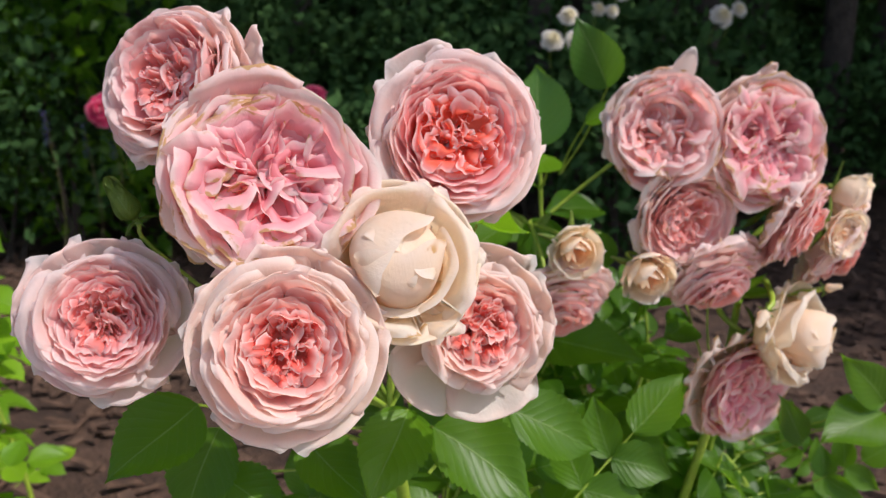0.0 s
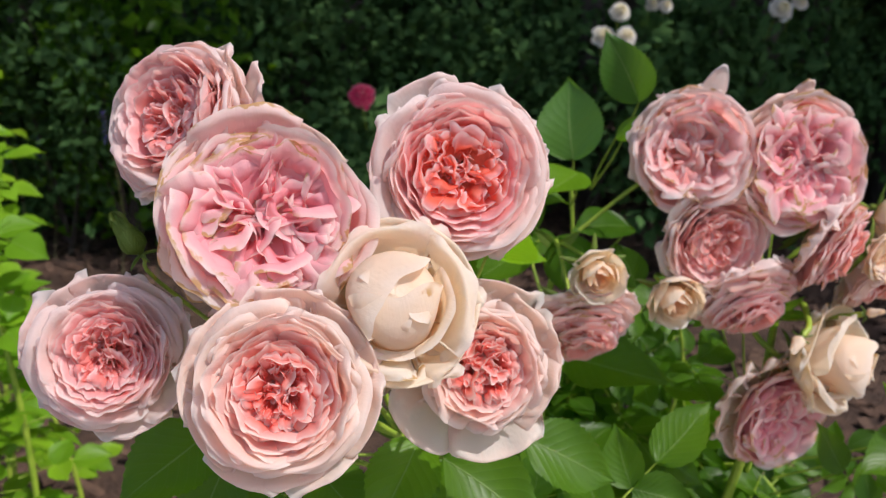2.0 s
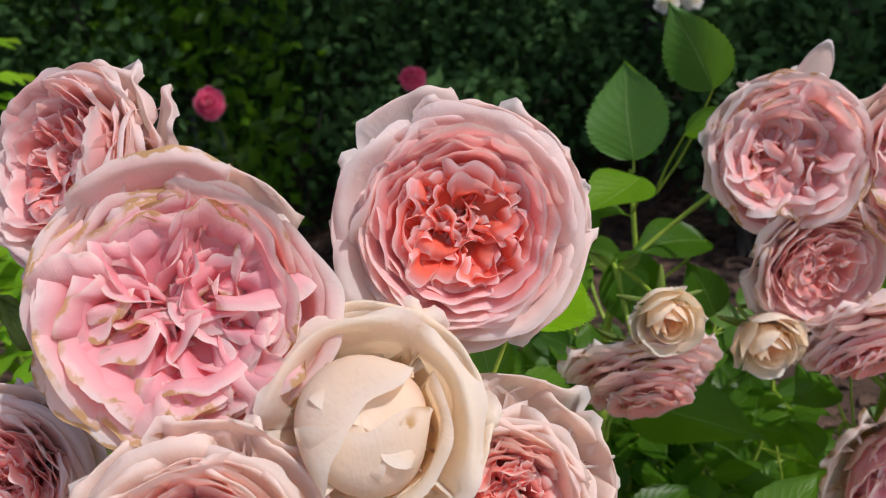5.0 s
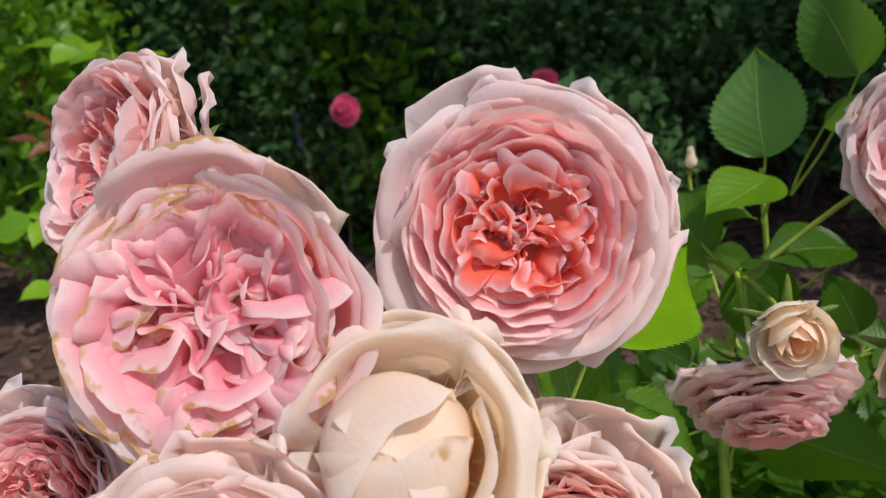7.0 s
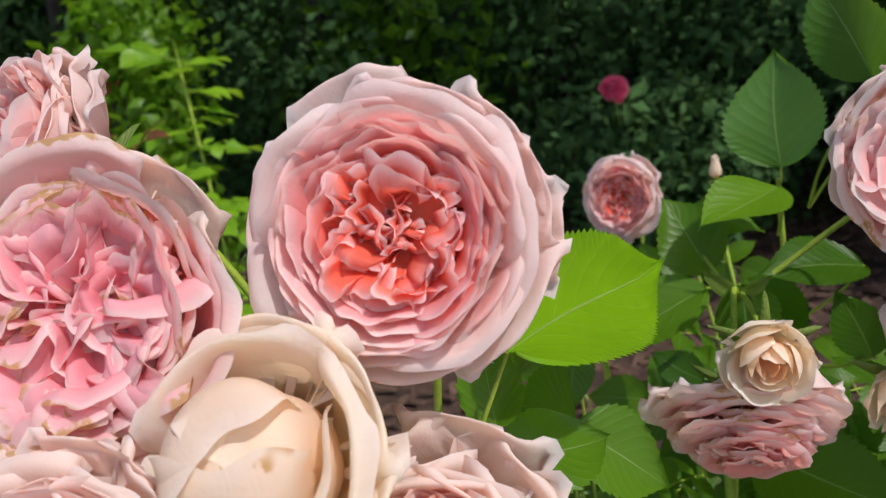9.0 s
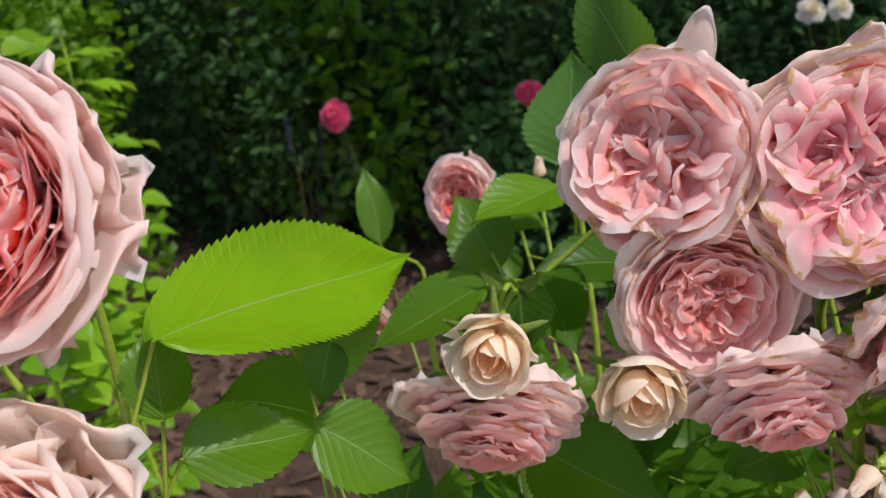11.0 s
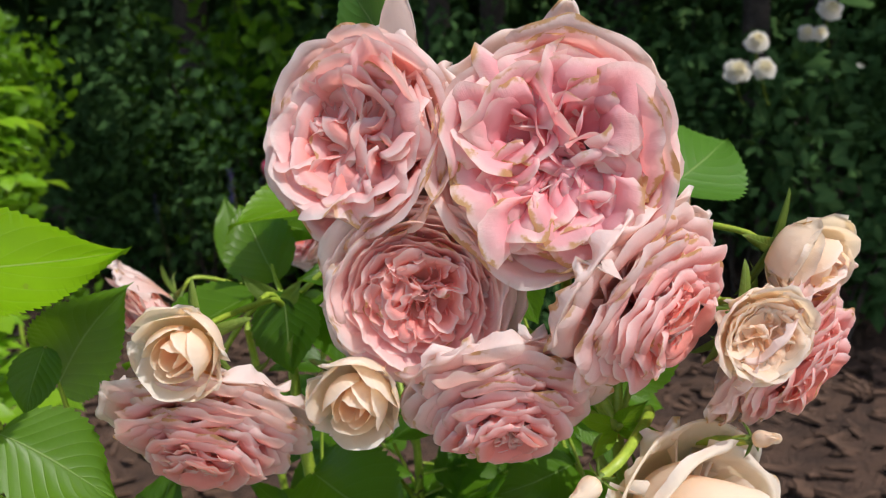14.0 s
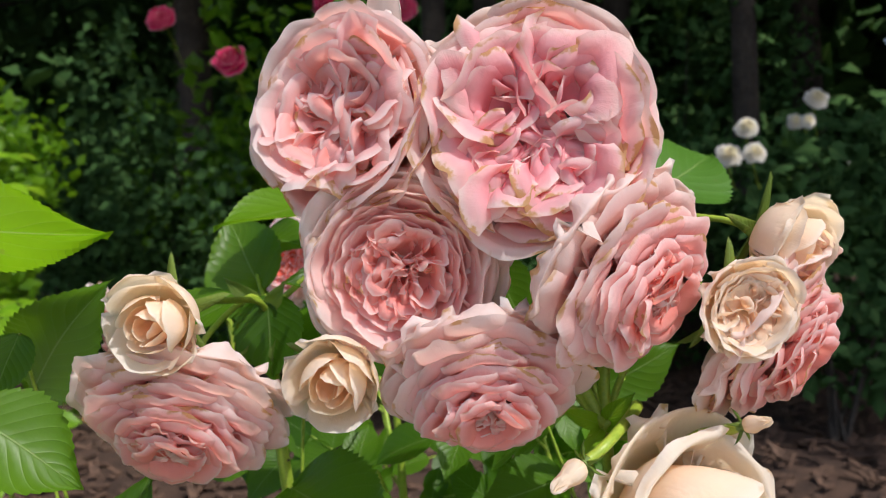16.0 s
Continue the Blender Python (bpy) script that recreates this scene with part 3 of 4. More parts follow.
def leaf_cloud(rng, spots, size, material, name):
    """Many small four-cornered bent leaves round the spots, as one mesh."""
    n = len(spots)
    q = np.random.default_rng(rng.randrange(10 ** 6))
    x = q.normal(size=(n, 3))
    x /= np.linalg.norm(x, axis=1)[:, None]
    up = q.normal(size=(n, 3)) * 0.7 + np.array([0, -0.25, 0.7])
    y = np.cross(up, x)
    y /= np.linalg.norm(y, axis=1)[:, None] + 1e-9
    z = np.cross(x, y)
    l = size * q.uniform(0.6, 1.3, (n, 1))
    o = np.asarray(spots)
    v = np.stack([o, o + x * l * 0.45 + y * l * 0.32 - z * l * 0.06, o + x * l - z * l * 0.22, o + x * l * 0.45 - y * l * 0.32 - z * l * 0.06, o + x * l * 0.5 + z * l * 0.05], 1)
    tri = np.array([[0, 4, 1], [1, 4, 2], [0, 3, 4], [3, 2, 4]])
    faces = (np.arange(n)[:, None, None] * 5 + tri[None]).reshape(-1, 3)
    me = bpy.data.meshes.new(name)
    me.from_pydata(v.reshape(-1, 3).tolist(), [], faces.tolist())
    uvc = np.array([[0, 0], [1, 0.45], [0, 1], [-1, 0.45], [0, 0.5]])
    me.uv_layers.new(name="petal").data.foreach_set("uv", np.tile(uvc[tri.ravel()], (n, 1)).ravel())
    r = np.repeat(q.uniform(0, 1, n), 12)
    me.uv_layers.new(name="layer").data.foreach_set("uv", np.stack([r * 0 + 0.5, r], -1).ravel())
    me.polygons.foreach_set("use_smooth", [True] * len(faces))
    me.materials.append(material)
    return me


# ---- ground ----
def ground_mesh():
    xs = np.concatenate([[-150, -60, -25, -12], np.linspace(-6, 6, 61), [12, 25, 60, 150]])
    ys = np.concatenate([[-150, -60, -25, -10], np.linspace(-3, 9, 61), [15, 30, 60, 150]])
    p = [(x, y, 0.035 * noise.noise((x * 0.8, y * 0.8, 0)) + 0.02 * noise.noise((x * 3, y * 3, 5)) if max(abs(x), abs(y - 3)) < 9 else 0.0) for y in ys for x in xs]
    n = len(xs)
    faces = [(j * n + i, j * n + i + 1, (j + 1) * n + i + 1, (j + 1) * n + i) for j in range(len(ys) - 1) for i in range(n - 1)]
    me = bpy.data.meshes.new("ground")
    me.from_pydata(p, [], faces)
    me.polygons.foreach_set("use_smooth", [True] * len(faces))
    me.materials.append(MULCH)
    return me


tagged(new("ground", ground_mesh()), "dark brown bark mulch over garden soil", "ground", kind="structure")


# Unseen pale strip behind the camera, added to throw fill light on the roses.
def bounce_strip_mesh():
    xs, ys = np.linspace(-14, 14, 90), np.linspace(-2.4, 0.42, 12)
    p = [(x, y + 0.05 * noise.noise((x, y, 3)), 0.052 + 0.012 * noise.noise((x * 4, y * 4, 7)) - (0.03 if j in (0, 11) else 0)) for j, y in enumerate(ys) for x in xs]
    f = [(j * 90 + i, j * 90 + i + 1, (j + 1) * 90 + i + 1, (j + 1) * 90 + i) for j in range(11) for i in range(89)]
    me = bpy.data.meshes.new("bounce_strip")
    me.from_pydata(p, [], f)
    me.materials.append(BOUNCE_GRAVEL)
    return me


tagged(new("bounce_strip", bounce_strip_mesh()), "unseen pale gravel strip added to bounce sunlight onto the roses", "path", kind="structure")


def bark_chips():
    q = np.random.default_rng(4)
    n = 9000
    x, y = q.uniform(-4.5, 3.5, n), 0.6 + 5.4 * q.uniform(0, 1, n) ** 0.8
    a = q.uniform(0, 6.28, n)
    l, w, h = q.uniform(0.015, 0.05, n), q.uniform(0.006, 0.018, n), q.uniform(0.003, 0.009, n)
    box = np.array([[sx, sy, sz] for sz in (0, 1) for sx, sy in ((-1, -1), (1, -0.8), (0.8, 1), (-1, 0.9))], float)
    v = box[None] * np.stack([l, w, h], -1)[:, None]
    tilt = q.normal(0, 0.3, n)
    v[..., 2] += v[..., 0] * tilt[:, None]
    c, s = np.cos(a)[:, None], np.sin(a)[:, None]
    p = np.stack([v[..., 0] * c - v[..., 1] * s + x[:, None], v[..., 0] * s + v[..., 1] * c + y[:, None], v[..., 2] + 0.012], -1)
    p[..., 2] += np.array([0.035 * noise.noise((i * 0.8, j * 0.8, 0)) for i, j in zip(x, y)])[:, None]
    quad = np.array([[0, 1, 5, 4], [1, 2, 6, 5], [2, 3, 7, 6], [3, 0, 4, 7], [4, 5, 6, 7]])
    me = bpy.data.meshes.new("bark_chips")
    me.from_pydata(p.reshape(-1, 3).tolist(), [], (np.arange(n)[:, None, None] * 8 + quad).reshape(-1, 4).tolist())
    me.materials.append(CHIP)
    return me


tagged(new("bark_chips", bark_chips()), "scattered brown bark chips lying on the soil", "mulch", kind="stuff")


# ---- shrubs, trees and far wood ----
def shrub(centre, size, leaves, leaf, material, seed, label, name="shrub", group="dark shrubs of the border"):
    rng = random.Random(seed)
    thing = tagged(new(name), label, "shrub", group)
    thing.location = (centre[0], centre[1], 0)
    q = np.random.default_rng(seed)
    lumps = []
    for k in range(14):
        a, r = rng.uniform(0, 6.28), rng.uniform(0.1, 0.8)
        h = rng.uniform(0.15, 0.9)
        lumps.append((math.cos(a) * r * size[0], math.sin(a) * r * size[1], h * size[2], rng.uniform(0.25, 0.5)))
    pick = q.integers(0, len(lumps), leaves)
    c = np.array(lumps)[pick]
    d = q.normal(size=(leaves, 3))
    d /= np.linalg.norm(d, axis=1)[:, None]
    spots = c[:, :3] + d * (q.uniform(0.3, 1.05, (leaves, 1)) ** 0.6) * c[:, 3:] * np.array([size[0], size[1], size[2] * 0.6])
    spots[:, 2] = np.maximum(spots[:, 2], 0.04)
    under("foliage", leaf_cloud(rng, spots, leaf, material, "foliage"), thing)
    for k in range(7):
        l = lumps[k]
        ctrl = [(rng.uniform(-0.05, 0.05), rng.uniform(-0.05, 0.05), -0.03), (l[0] * 0.4, l[1] * 0.4, l[2] * 0.5), l[:3]]
        under("branch", tube_mesh(ctrl, 0.009, 0.003, BARK, "branch", 7, 6, 0.1, rng), thing)
    return thing


SHADY = "dense dark green shrub in the shade of trees"
for k, (x, y, sx, sy, sz) in enumerate((
        (-3.6, 4.6, 1.1, 0.8, 1.5), (-2.5, 4.2, 0.9, 0.7, 1.2), (-2.1, 3.7, 0.6, 0.5, 1.9), (-1.3, 3.9, 0.8, 0.6, 1.5), (-0.4, 4.0, 0.8, 0.7, 1.3), (0.5, 4.3, 0.8, 0.6, 1.2),
        (1.5, 4.6, 0.9, 0.7, 1.4), (2.6, 4.9, 1.0, 0.8, 1.2), (-0.6, 3.35, 0.5, 0.4, 0.85), (-4.8, 4.0, 1.0, 0.9, 1.7), (0.2, 5.6, 1.3, 0.9, 2.3), (-1.8, 5.6, 1.4, 0.9, 2.6), (-4.0, 6.2, 1.5, 1.0, 2.6), (3.9, 5.2, 1.1, 0.9, 1.5))):
    shrub((x, y), (sx, sy, sz), 3000, 0.066, HEDGE, 100 + k, SHADY)
# Lighter leaf material than its neighbours, in place of sun on this shrub.
shrub((-1.75, 3.62), (0.75, 0.2, 1.95), 1100, 0.10, LEAF, 131, "magenta-flowered rose shrub, sun put into its lighter leaf colour", "magenta_rose_shrub")
shrub((0.80, 3.45), (0.55, 0.2, 1.15), 800, 0.08, HEDGE, 130, "thin white-flowered rose shrub in shade", "white_rose_shrub")


def tree(x, y, height, girth, seed, reach=0.0):
    rng = random.Random(seed)
    thing = tagged(new("tree"), "tall dark-barked tree, its unseen leafy crown added for shade", "tree", "trees behind the border")
    thing.location = (x, y, 0)
    lean = rng.uniform(-0.3, 0.3)
    under("trunk", tube_mesh([(0, 0, -0.05), (lean * 0.2, 0, height * 0.3), (lean * 0.6, 0.1, height * 0.65), (lean, 0.1, height)], girth, girth * 0.35, BARK, "trunk", 16, 10, 0.05, rng), thing)
    q = np.random.default_rng(seed)
    lumps = []
    for k in range(9):
        a, h = rng.uniform(0, 6.28), rng.uniform(0.5, 1.0)
        r = rng.uniform(0.6, 1.9)
        tip = (math.cos(a) * r + lean * h, math.sin(a) * r - reach * rng.uniform(0.4, 1.2), height * h)
        under("limb", tube_mesh([(lean * h * 0.8, 0, height * h * 0.8), (tip[0] * 0.5, tip[1] * 0.5, height * h * 0.92), tip], girth * 0.3, girth * 0.08, BARK, "limb", 7, 6, 0.08, rng), thing)
        lumps.append((*tip, rng.uniform(0.8, 1.3)))
    n = 3600
    c = np.array(lumps)[q.integers(0, len(lumps), n)]
    d = q.normal(size=(n, 3))
    d /= np.linalg.norm(d, axis=1)[:, None]
    spots = c[:, :3] + d * q.uniform(0.2, 1.0, (n, 1)) ** 0.5 * c[:, 3:] * np.array([1.1, 1.1, 0.7])
    under("crown", leaf_cloud(rng, spots, 0.26, HEDGE, "crown"), thing)


# Crowns, and the trees far right, are unseen and added to shade the border.
for k, (x, y, h, g) in enumerate(((1.9, 6.0, 6.5, 0.10), (2.6, 6.8, 7.0, 0.13), (3.4, 6.3, 6.8, 0.09), (1.2, 7.0, 7.5, 0.14), (4.6, 5.4, 6.5, 0.12), (5.6, 4.0, 6.5, 0.13),
                                  (-0.4, 6.4, 6.5, 0.12), (-2.4, 6.6, 6.8, 0.13), (-4.6, 7.2, 7.0, 0.15), (6.6, 6.2, 7.5, 0.15), (-6.5, 6.0, 7.0, 0.14),
                                  (6.8, 2.6, 8.0, 0.18), (1.5, 4.6, 7.0, 0.09), (4.4, 3.6, 7.6, 0.15), (-0.9, 5.2, 7.0, 0.1), (-3.2, 5.4, 7.0, 0.1))):
    tree(x, y, h, g, 300 + k)
# Extra trees whose crowns, out of view overhead, are added to darken the shrubs.
for k, (x, y, h, g) in enumerate(((0.6, 5.0, 6.4, 0.09), (-1.2, 4.9, 6.8, 0.10), (-2.9, 4.9, 6.6, 0.11), (-4.6, 4.7, 6.8, 0.12), (2.4, 4.9, 6.6, 0.10), (-0.2, 5.8, 7.8, 0.12), (-2.2, 5.9, 7.8, 0.12), (1.6, 5.9, 7.8, 0.12))):
    tree(x, y, h, g, 340 + k, 0.5 if k in (0, 1, 4, 7) else 2.2)


def far_wood():
    rng = random.Random(77)
    q = np.random.default_rng(77)
    n = 46000
    x = q.uniform(-16, 16, n)
    y = 10.5 + 2.5 * q.uniform(0, 1, n) - 0.02 * x * x
    z = 8.5 * q.uniform(0, 1, n) ** 0.8
    return leaf_cloud(rng, np.stack([x, y, z], -1), 0.6, HEDGE, "far_wood")


tagged(new("far_wood", far_wood()), "dense dark wood closing the garden behind", "wood", kind="stuff")

# ---- flowers of the border ----
def far_rose(place, radius, colours, seed, name, label, group, axis, root):
    b = rosette(seed, colours, rows=5, dome=0.7)
    b.list = [(p[::2, ::2] if min(p.shape[:2]) > 8 else p, s) for p, s in b.list]
    b.place(name, place, radius, axis, seed * 40, label, group, root, sepals=0)


HOT = (((-2.04, 3.4, 1.86), 0.07), ((-1.68, 3.4, 1.63), 0.078), ((-1.28, 3.6, 1.89), 0.07), ((-0.90, 3.6, 1.82), 0.065), ((-1.40, 3.24, 0.78), 0.07), ((-0.50, 3.05, 0.85), 0.05),
       ((-2.33, 2.5, 1.04), 0.04), ((-0.52, 3.2, 0.83), 0.05))
for k, (p, r) in enumerate(HOT):
    far_rose(p, r, "magenta", 400 + k, "magenta_rose", "bright magenta rose on a shaded shrub", "magenta roses of the border", (0.2, -0.9, 0.35), (p[0], p[1] + 0.25, max(0.3, p[2] - 0.35)))
WHITE = (((0.49, 3.15, 1.15), 0.040), ((0.43, 3.15, 1.06), 0.046), ((0.51, 3.1, 1.06), 0.038), ((0.74, 3.4, 1.26), 0.042), ((0.71, 3.4, 1.18), 0.03), ((1.24, 3.6, 1.17), 0.052), ((1.33, 3.65, 1.2), 0.036), ((0.69, 3.6, 1.2), 0.034))
for k, (p, r) in enumerate(WHITE):
    far_rose(p, r, "white", 430 + k, "white_rose", "white rose on a thin shaded shrub", "white roses of the border", (0.1, -0.9, 0.4), (p[0] + 0.03, p[1] + 0.25, p[2] - 0.12))


def spike(place, seed):
    rng = random.Random(seed)
    thing = tagged(new("flower_spike"), "violet-blue flower spike in the shaded border", "flower", "violet flower spikes")
    thing.location = (place[0], place[1], 0)
    h = place[2]
    under("stem", tube_mesh([(0, 0, 0), (0.03, 0.02, h * 0.5), (0, 0, h + 0.08)], 0.002, 0.0015, CANE, "stem", 8, 5), thing)
    for k in range(26):
        a = k * 2.4
        pts = petal_points(rng, [(0.1, 0), (0.5, 0.1), (1, 0.2)], 0.4, 0.6, 5, 5, theta=a)
        under("petal", sheet(pts * 0.02 + np.array([0, 0, h - 0.07 + 0.006 * k]), (0.3, rng.random()), PETALS["violet"], "petal"), thing)


for k, p in enumerate(((-2.32, 3.6, 0.56), (-2.16, 3.6, 0.59), (-1.5, 3.55, 0.6), (-1.67, 3.3, 0.69), (-1.51, 3.3, 0.64))):
    spike(p, 460 + k)

# ---- the rose bush: canes ----
NEAR, MIDDLE, RIGHT, LOW = (-0.035, 0.47, 0.775), (0.08, 0.703, 0.842), (0.275, 0.69, 0.788), (0.30, 0.78, 0.62)


def cane(points, r0, r1, seed, label="green and woody rose cane rising from the mulch"):
    rng = random.Random(seed)
    thing = tagged(new("rose_cane"), label, "stem", "canes of the rose bush")
    thing.location = points[0]
    o = np.array(points[0])
    stem = under("stem", tube_mesh([tuple(np.array(p) - o) for p in points], r0, r1, STEM, "stem", 22, 8, 0.05, rng), thing)
    path = spline(points, 40) - o
    for k in range(6):
        i = rng.randrange(6, 38)
        d = Vector((rng.uniform(-1, 1), rng.uniform(-1, 1), rng.uniform(0.0, 0.3))).normalized()
        under("thorn", tube_mesh([tuple(path[i]), tuple(path[i] + np.array(d) * 0.005), tuple(path[i] + np.array(d) * 0.008 - np.array([0, 0, 0.001]))], 0.0016, 0.0002, CANE, "thorn", 4, 5), stem)
    return thing


cane([(0.06, 0.72, -0.02), (0.03, 0.66, 0.3), (-0.02, 0.55, 0.6), NEAR], 0.008, 0.004, 1)
cane([(0.12, 0.85, -0.02), (0.09, 0.80, 0.4), (0.07, 0.74, 0.7), MIDDLE], 0.007, 0.0028, 2)
cane([(0.2, 0.9, -0.02), (0.26, 0.82, 0.4), (0.28, 0.74, 0.65), RIGHT], 0.007, 0.003, 3)
cane([(0.26, 0.95, -0.02), (0.30, 0.88, 0.35), LOW], 0.006, 0.003, 4)
cane([(0.09, 0.86, 0.42), (0.11, 0.83, 0.7), (0.10, 0.805, 0.90)], 0.004, 0.002, 5)
cane([(0.0, 1.0, -0.02), (-0.03, 0.92, 0.4), (-0.05, 0.86, 0.78)], 0.006, 0.003, 6)

# ---- the blooms ----
NEAR_GROUP, FAR_GROUP = "roses of the front cluster", "roses of the second cluster"
GUARDS = [(k * 60 + 40, 1.0, 0.56, 0.0, 0.05) for k in range(6)] + [(k * 72 + 10, 0.90, 0.72, 0.12, 0.0) for k in range(5)] + [(30, 1.22, 0.30, -0.05, 0.0, 0.3), (2, 1.26, 0.26, -0.12, 0.0, 0.3)]
cupped(11, "rosy", GUARDS, open_cup=0.42, rim=0.68).place("rose", (-0.137, 0.390, 0.989), 0.0425, (-0.40, -0.82, 0.40), 0, "pink cupped rose with pale outer petals, half turned away", NEAR_GROUP, NEAR, deep=1.2)
GUARDS = [(104, 1.12, 0.72, 0.02, 0.14), (62, 1.10, 0.66, 0.0, 0.12), (10, 0.98, 0.5, 0.02, 0.05), (-35, 0.95, 0.5, 0, 0), (-80, 0.93, 0.5, 0, 0), (-120, 0.97, 0.5, 0, 0), (-160, 1.0, 0.5, -0.05, 0), (168, 1.0, 0.5, -0.08, 0.05), (128, 0.95, 0.5, 0.0, 0.05)]
blown(12, "pink", GUARDS).place("rose", (-0.083, 0.362, 0.944), 0.0475, (0.26, -0.89, 0.36), 0, "large fully open pink rose with browned petal edges", NEAR_GROUP, NEAR)
GUARDS = [(108, 1.12, 0.50, -0.10, 0.0), (72, 0.98, 0.46, 0.06, 0.0), (36, 1.0, 0.46, 0.0, 0.1), (10, 1.0, 0.4, 0.0, 0.08), (-6, 1.06, 0.3, -0.15, 0.12), (-38, 1.02, 0.55, 0.0, 0.0), (-82, 1.0, 0.55, 0.0, 0.05), (-125, 0.93, 0.5, 0, 0), (178, 1.0, 0.62, 0.04, 0.0), (150, 0.92, 0.4, 0, 0)]
cupped(13, "coral", GUARDS, tufts=40, open_cup=0.48, rim=0.71).place("rose", (0.008, 0.394, 0.961), 0.0462, (0.22, -0.95, 0.22), 0, "cupped rose with coral heart and pale pink outer petals", NEAR_GROUP, NEAR)
GUARDS = [(95, 0.98, 0.55, 0, 0.05), (50, 0.95, 0.5, 0.03, 0), (12, 0.98, 0.52, 0.0, 0), (-35, 0.95, 0.5, 0, 0), (-72, 1.03, 0.5, -0.05, 0), (-115, 0.95, 0.5, 0, 0), (-160, 0.95, 0.5, 0, 0.05), (165, 1.0, 0.5, 0, 0.1), (135, 0.95, 0.45, 0, 0.05)]
cupped(14, "rosy", GUARDS, open_cup=0.38, rim=0.61, sunk=0.12).place("rose", (-0.163, 0.354, 0.877), 0.0417, (0.22, -0.93, 0.28), 0, "pale pink cupped rose shaded by its neighbour", NEAR_GROUP, NEAR)
GUARDS = [(72, 0.98, 0.55, 0.02, 0.15), (105, 0.92, 0.5, 0, 0.1), (140, 1.0, 0.5, 0, 0.1), (174, 1.02, 0.52, 0, 0.05), (-150, 0.92, 0.45, 0, 0.05), (-118, 0.98, 0.5, 0, 0), (-88, 0.98, 0.5, -0.04, 0), (-63, 1.06, 0.42, -0.06, 0), (-25, 1.0, 0.5, 0, 0), (14, 0.98, 0.52, 0, 0.05), (42, 0.96, 0.5, 0, 0.1)]
cupped(15, "blush", GUARDS, open_cup=0.34, tufts=38, rim=0.64).place("rose", (-0.067, 0.318, 0.877), 0.0448, (0.20, -0.92, 0.33), 0, "wide blush rose with deep pink cup and cream outer petals", NEAR_GROUP, NEAR)
goblet(16, "cream", 0.24, [(100, 1.05, 0.75, 0.12), (165, 1.0, 0.7, 0.0), (35, 1.0, 0.66, 0.1), (-30, 0.98, 0.66, 0.0), (-85, 1.0, 0.66, -0.05), (-140, 1.0, 0.6, -0.05)]).place("rose", (-0.021, 0.360, 0.903), 0.0400, (0.10, -0.85, 0.52), 0, "half-open cream rose with rolled outer petals", NEAR_GROUP, NEAR, foot=0.8)
GUARDS = [(78, 1.0, 0.55, 0.0, 0.15), (35, 0.9, 0.5, 0, 0.1), (5, 0.92, 0.45, 0, 0.1), (-30, 0.9, 0.5, 0, 0.05), (-82, 1.08, 0.6, -0.05, 0.0), (-140, 1.2, 0.6, -0.1, 0.0), (-175, 1.05, 0.5, -0.1, 0), (125, 0.85, 0.5, 0, 0)]
cupped(17, "blush", GUARDS, open_cup=0.33, rim=0.50, low=0.10, sunk=0.06).place("rose", (0.021, 0.378, 0.863), 0.0458, (0.22, -0.94, 0.25), 0, "cream rose with small coral cup and loose outer petals", NEAR_GROUP, NEAR)
closed_bud(18, "green").place("rose_bud", (-0.161, 0.390, 0.925), 0.0085, (-0.45, -0.15, 0.88), 0, "closed green rose bud on a thin stalk", NEAR_GROUP, NEAR, foot=0.9, stem=0.001)

GUARDS = [(72, 1.44, 0.36, 0.12, -0.1, 0.9), (104, 1.08, 0.4, -0.05, 0.05), (48, 1.02, 0.5, 0.05, 0.0), (20, 1.06, 0.5, -0.05, 0.05), (-15, 0.98, 0.5, 0, 0), (-50, 0.95, 0.5, 0, 0), (-90, 0.96, 0.5, 0, 0), (-130, 0.96, 0.5, 0, 0), (180, 1.0, 0.5, 0.05, 0), (140, 1.0, 0.5, 0.05, 0)]
blown(21, "shell", GUARDS, tufts=60).place("rose", (0.173, 0.615, 0.942), 0.0462, (-0.10, -0.98, 0.12), 0, "full pale pink rose with a white pointed petal on top", FAR_GROUP, MIDDLE)
GUARDS = [(82, 1.2, 0.3, 0.06, -0.05, 0.9), (112, 1.06, 0.6, 0.05, 0.08), (55, 1.08, 0.62, 0.04, 0.08), (15, 1.0, 0.6, 0.05, 0.0), (-25, 1.0, 0.55, 0, 0), (-65, 0.98, 0.5, 0, 0), (-105, 1.05, 0.5, 0, 0), (-145, 0.98, 0.5, 0, 0), (175, 0.98, 0.55, 0.05, 0), (145, 1.0, 0.5, 0.05, 0)]
blown(22, "pink", GUARDS, tufts=76, dome=0.16).place("rose", (0.257, 0.625, 0.931), 0.0505, (0.20, -0.97, 0.05), 0, "overblown pink rose with withered brown petal edges", FAR_GROUP, RIGHT)
GUARDS = [(90, 0.98, 0.66, 0.14, 0.06), (52, 0.98, 0.6, 0.13, 0.06), (128, 0.98, 0.6, 0.13, 0.06), (-8, 1.12, 0.5, 0.0, 0.0), (25, 1.02, 0.5, 0.05, 0.0), (-50, 0.92, 0.5, 0, 0), (-90, 0.92, 0.5, 0, 0), (-130, 0.92, 0.5, 0, 0), (165, 1.0, 0.5, 0.05, 0.05)]
cupped(23, "shell", GUARDS, tufts=44, open_cup=0.50, rim=0.80, sunk=0.08).place("rose", (0.198, 0.615, 0.871), 0.0440, (0.22, -0.96, -0.14), 0, "nodding pink rose with pale rolled upper petals", FAR_GROUP, RIGHT)
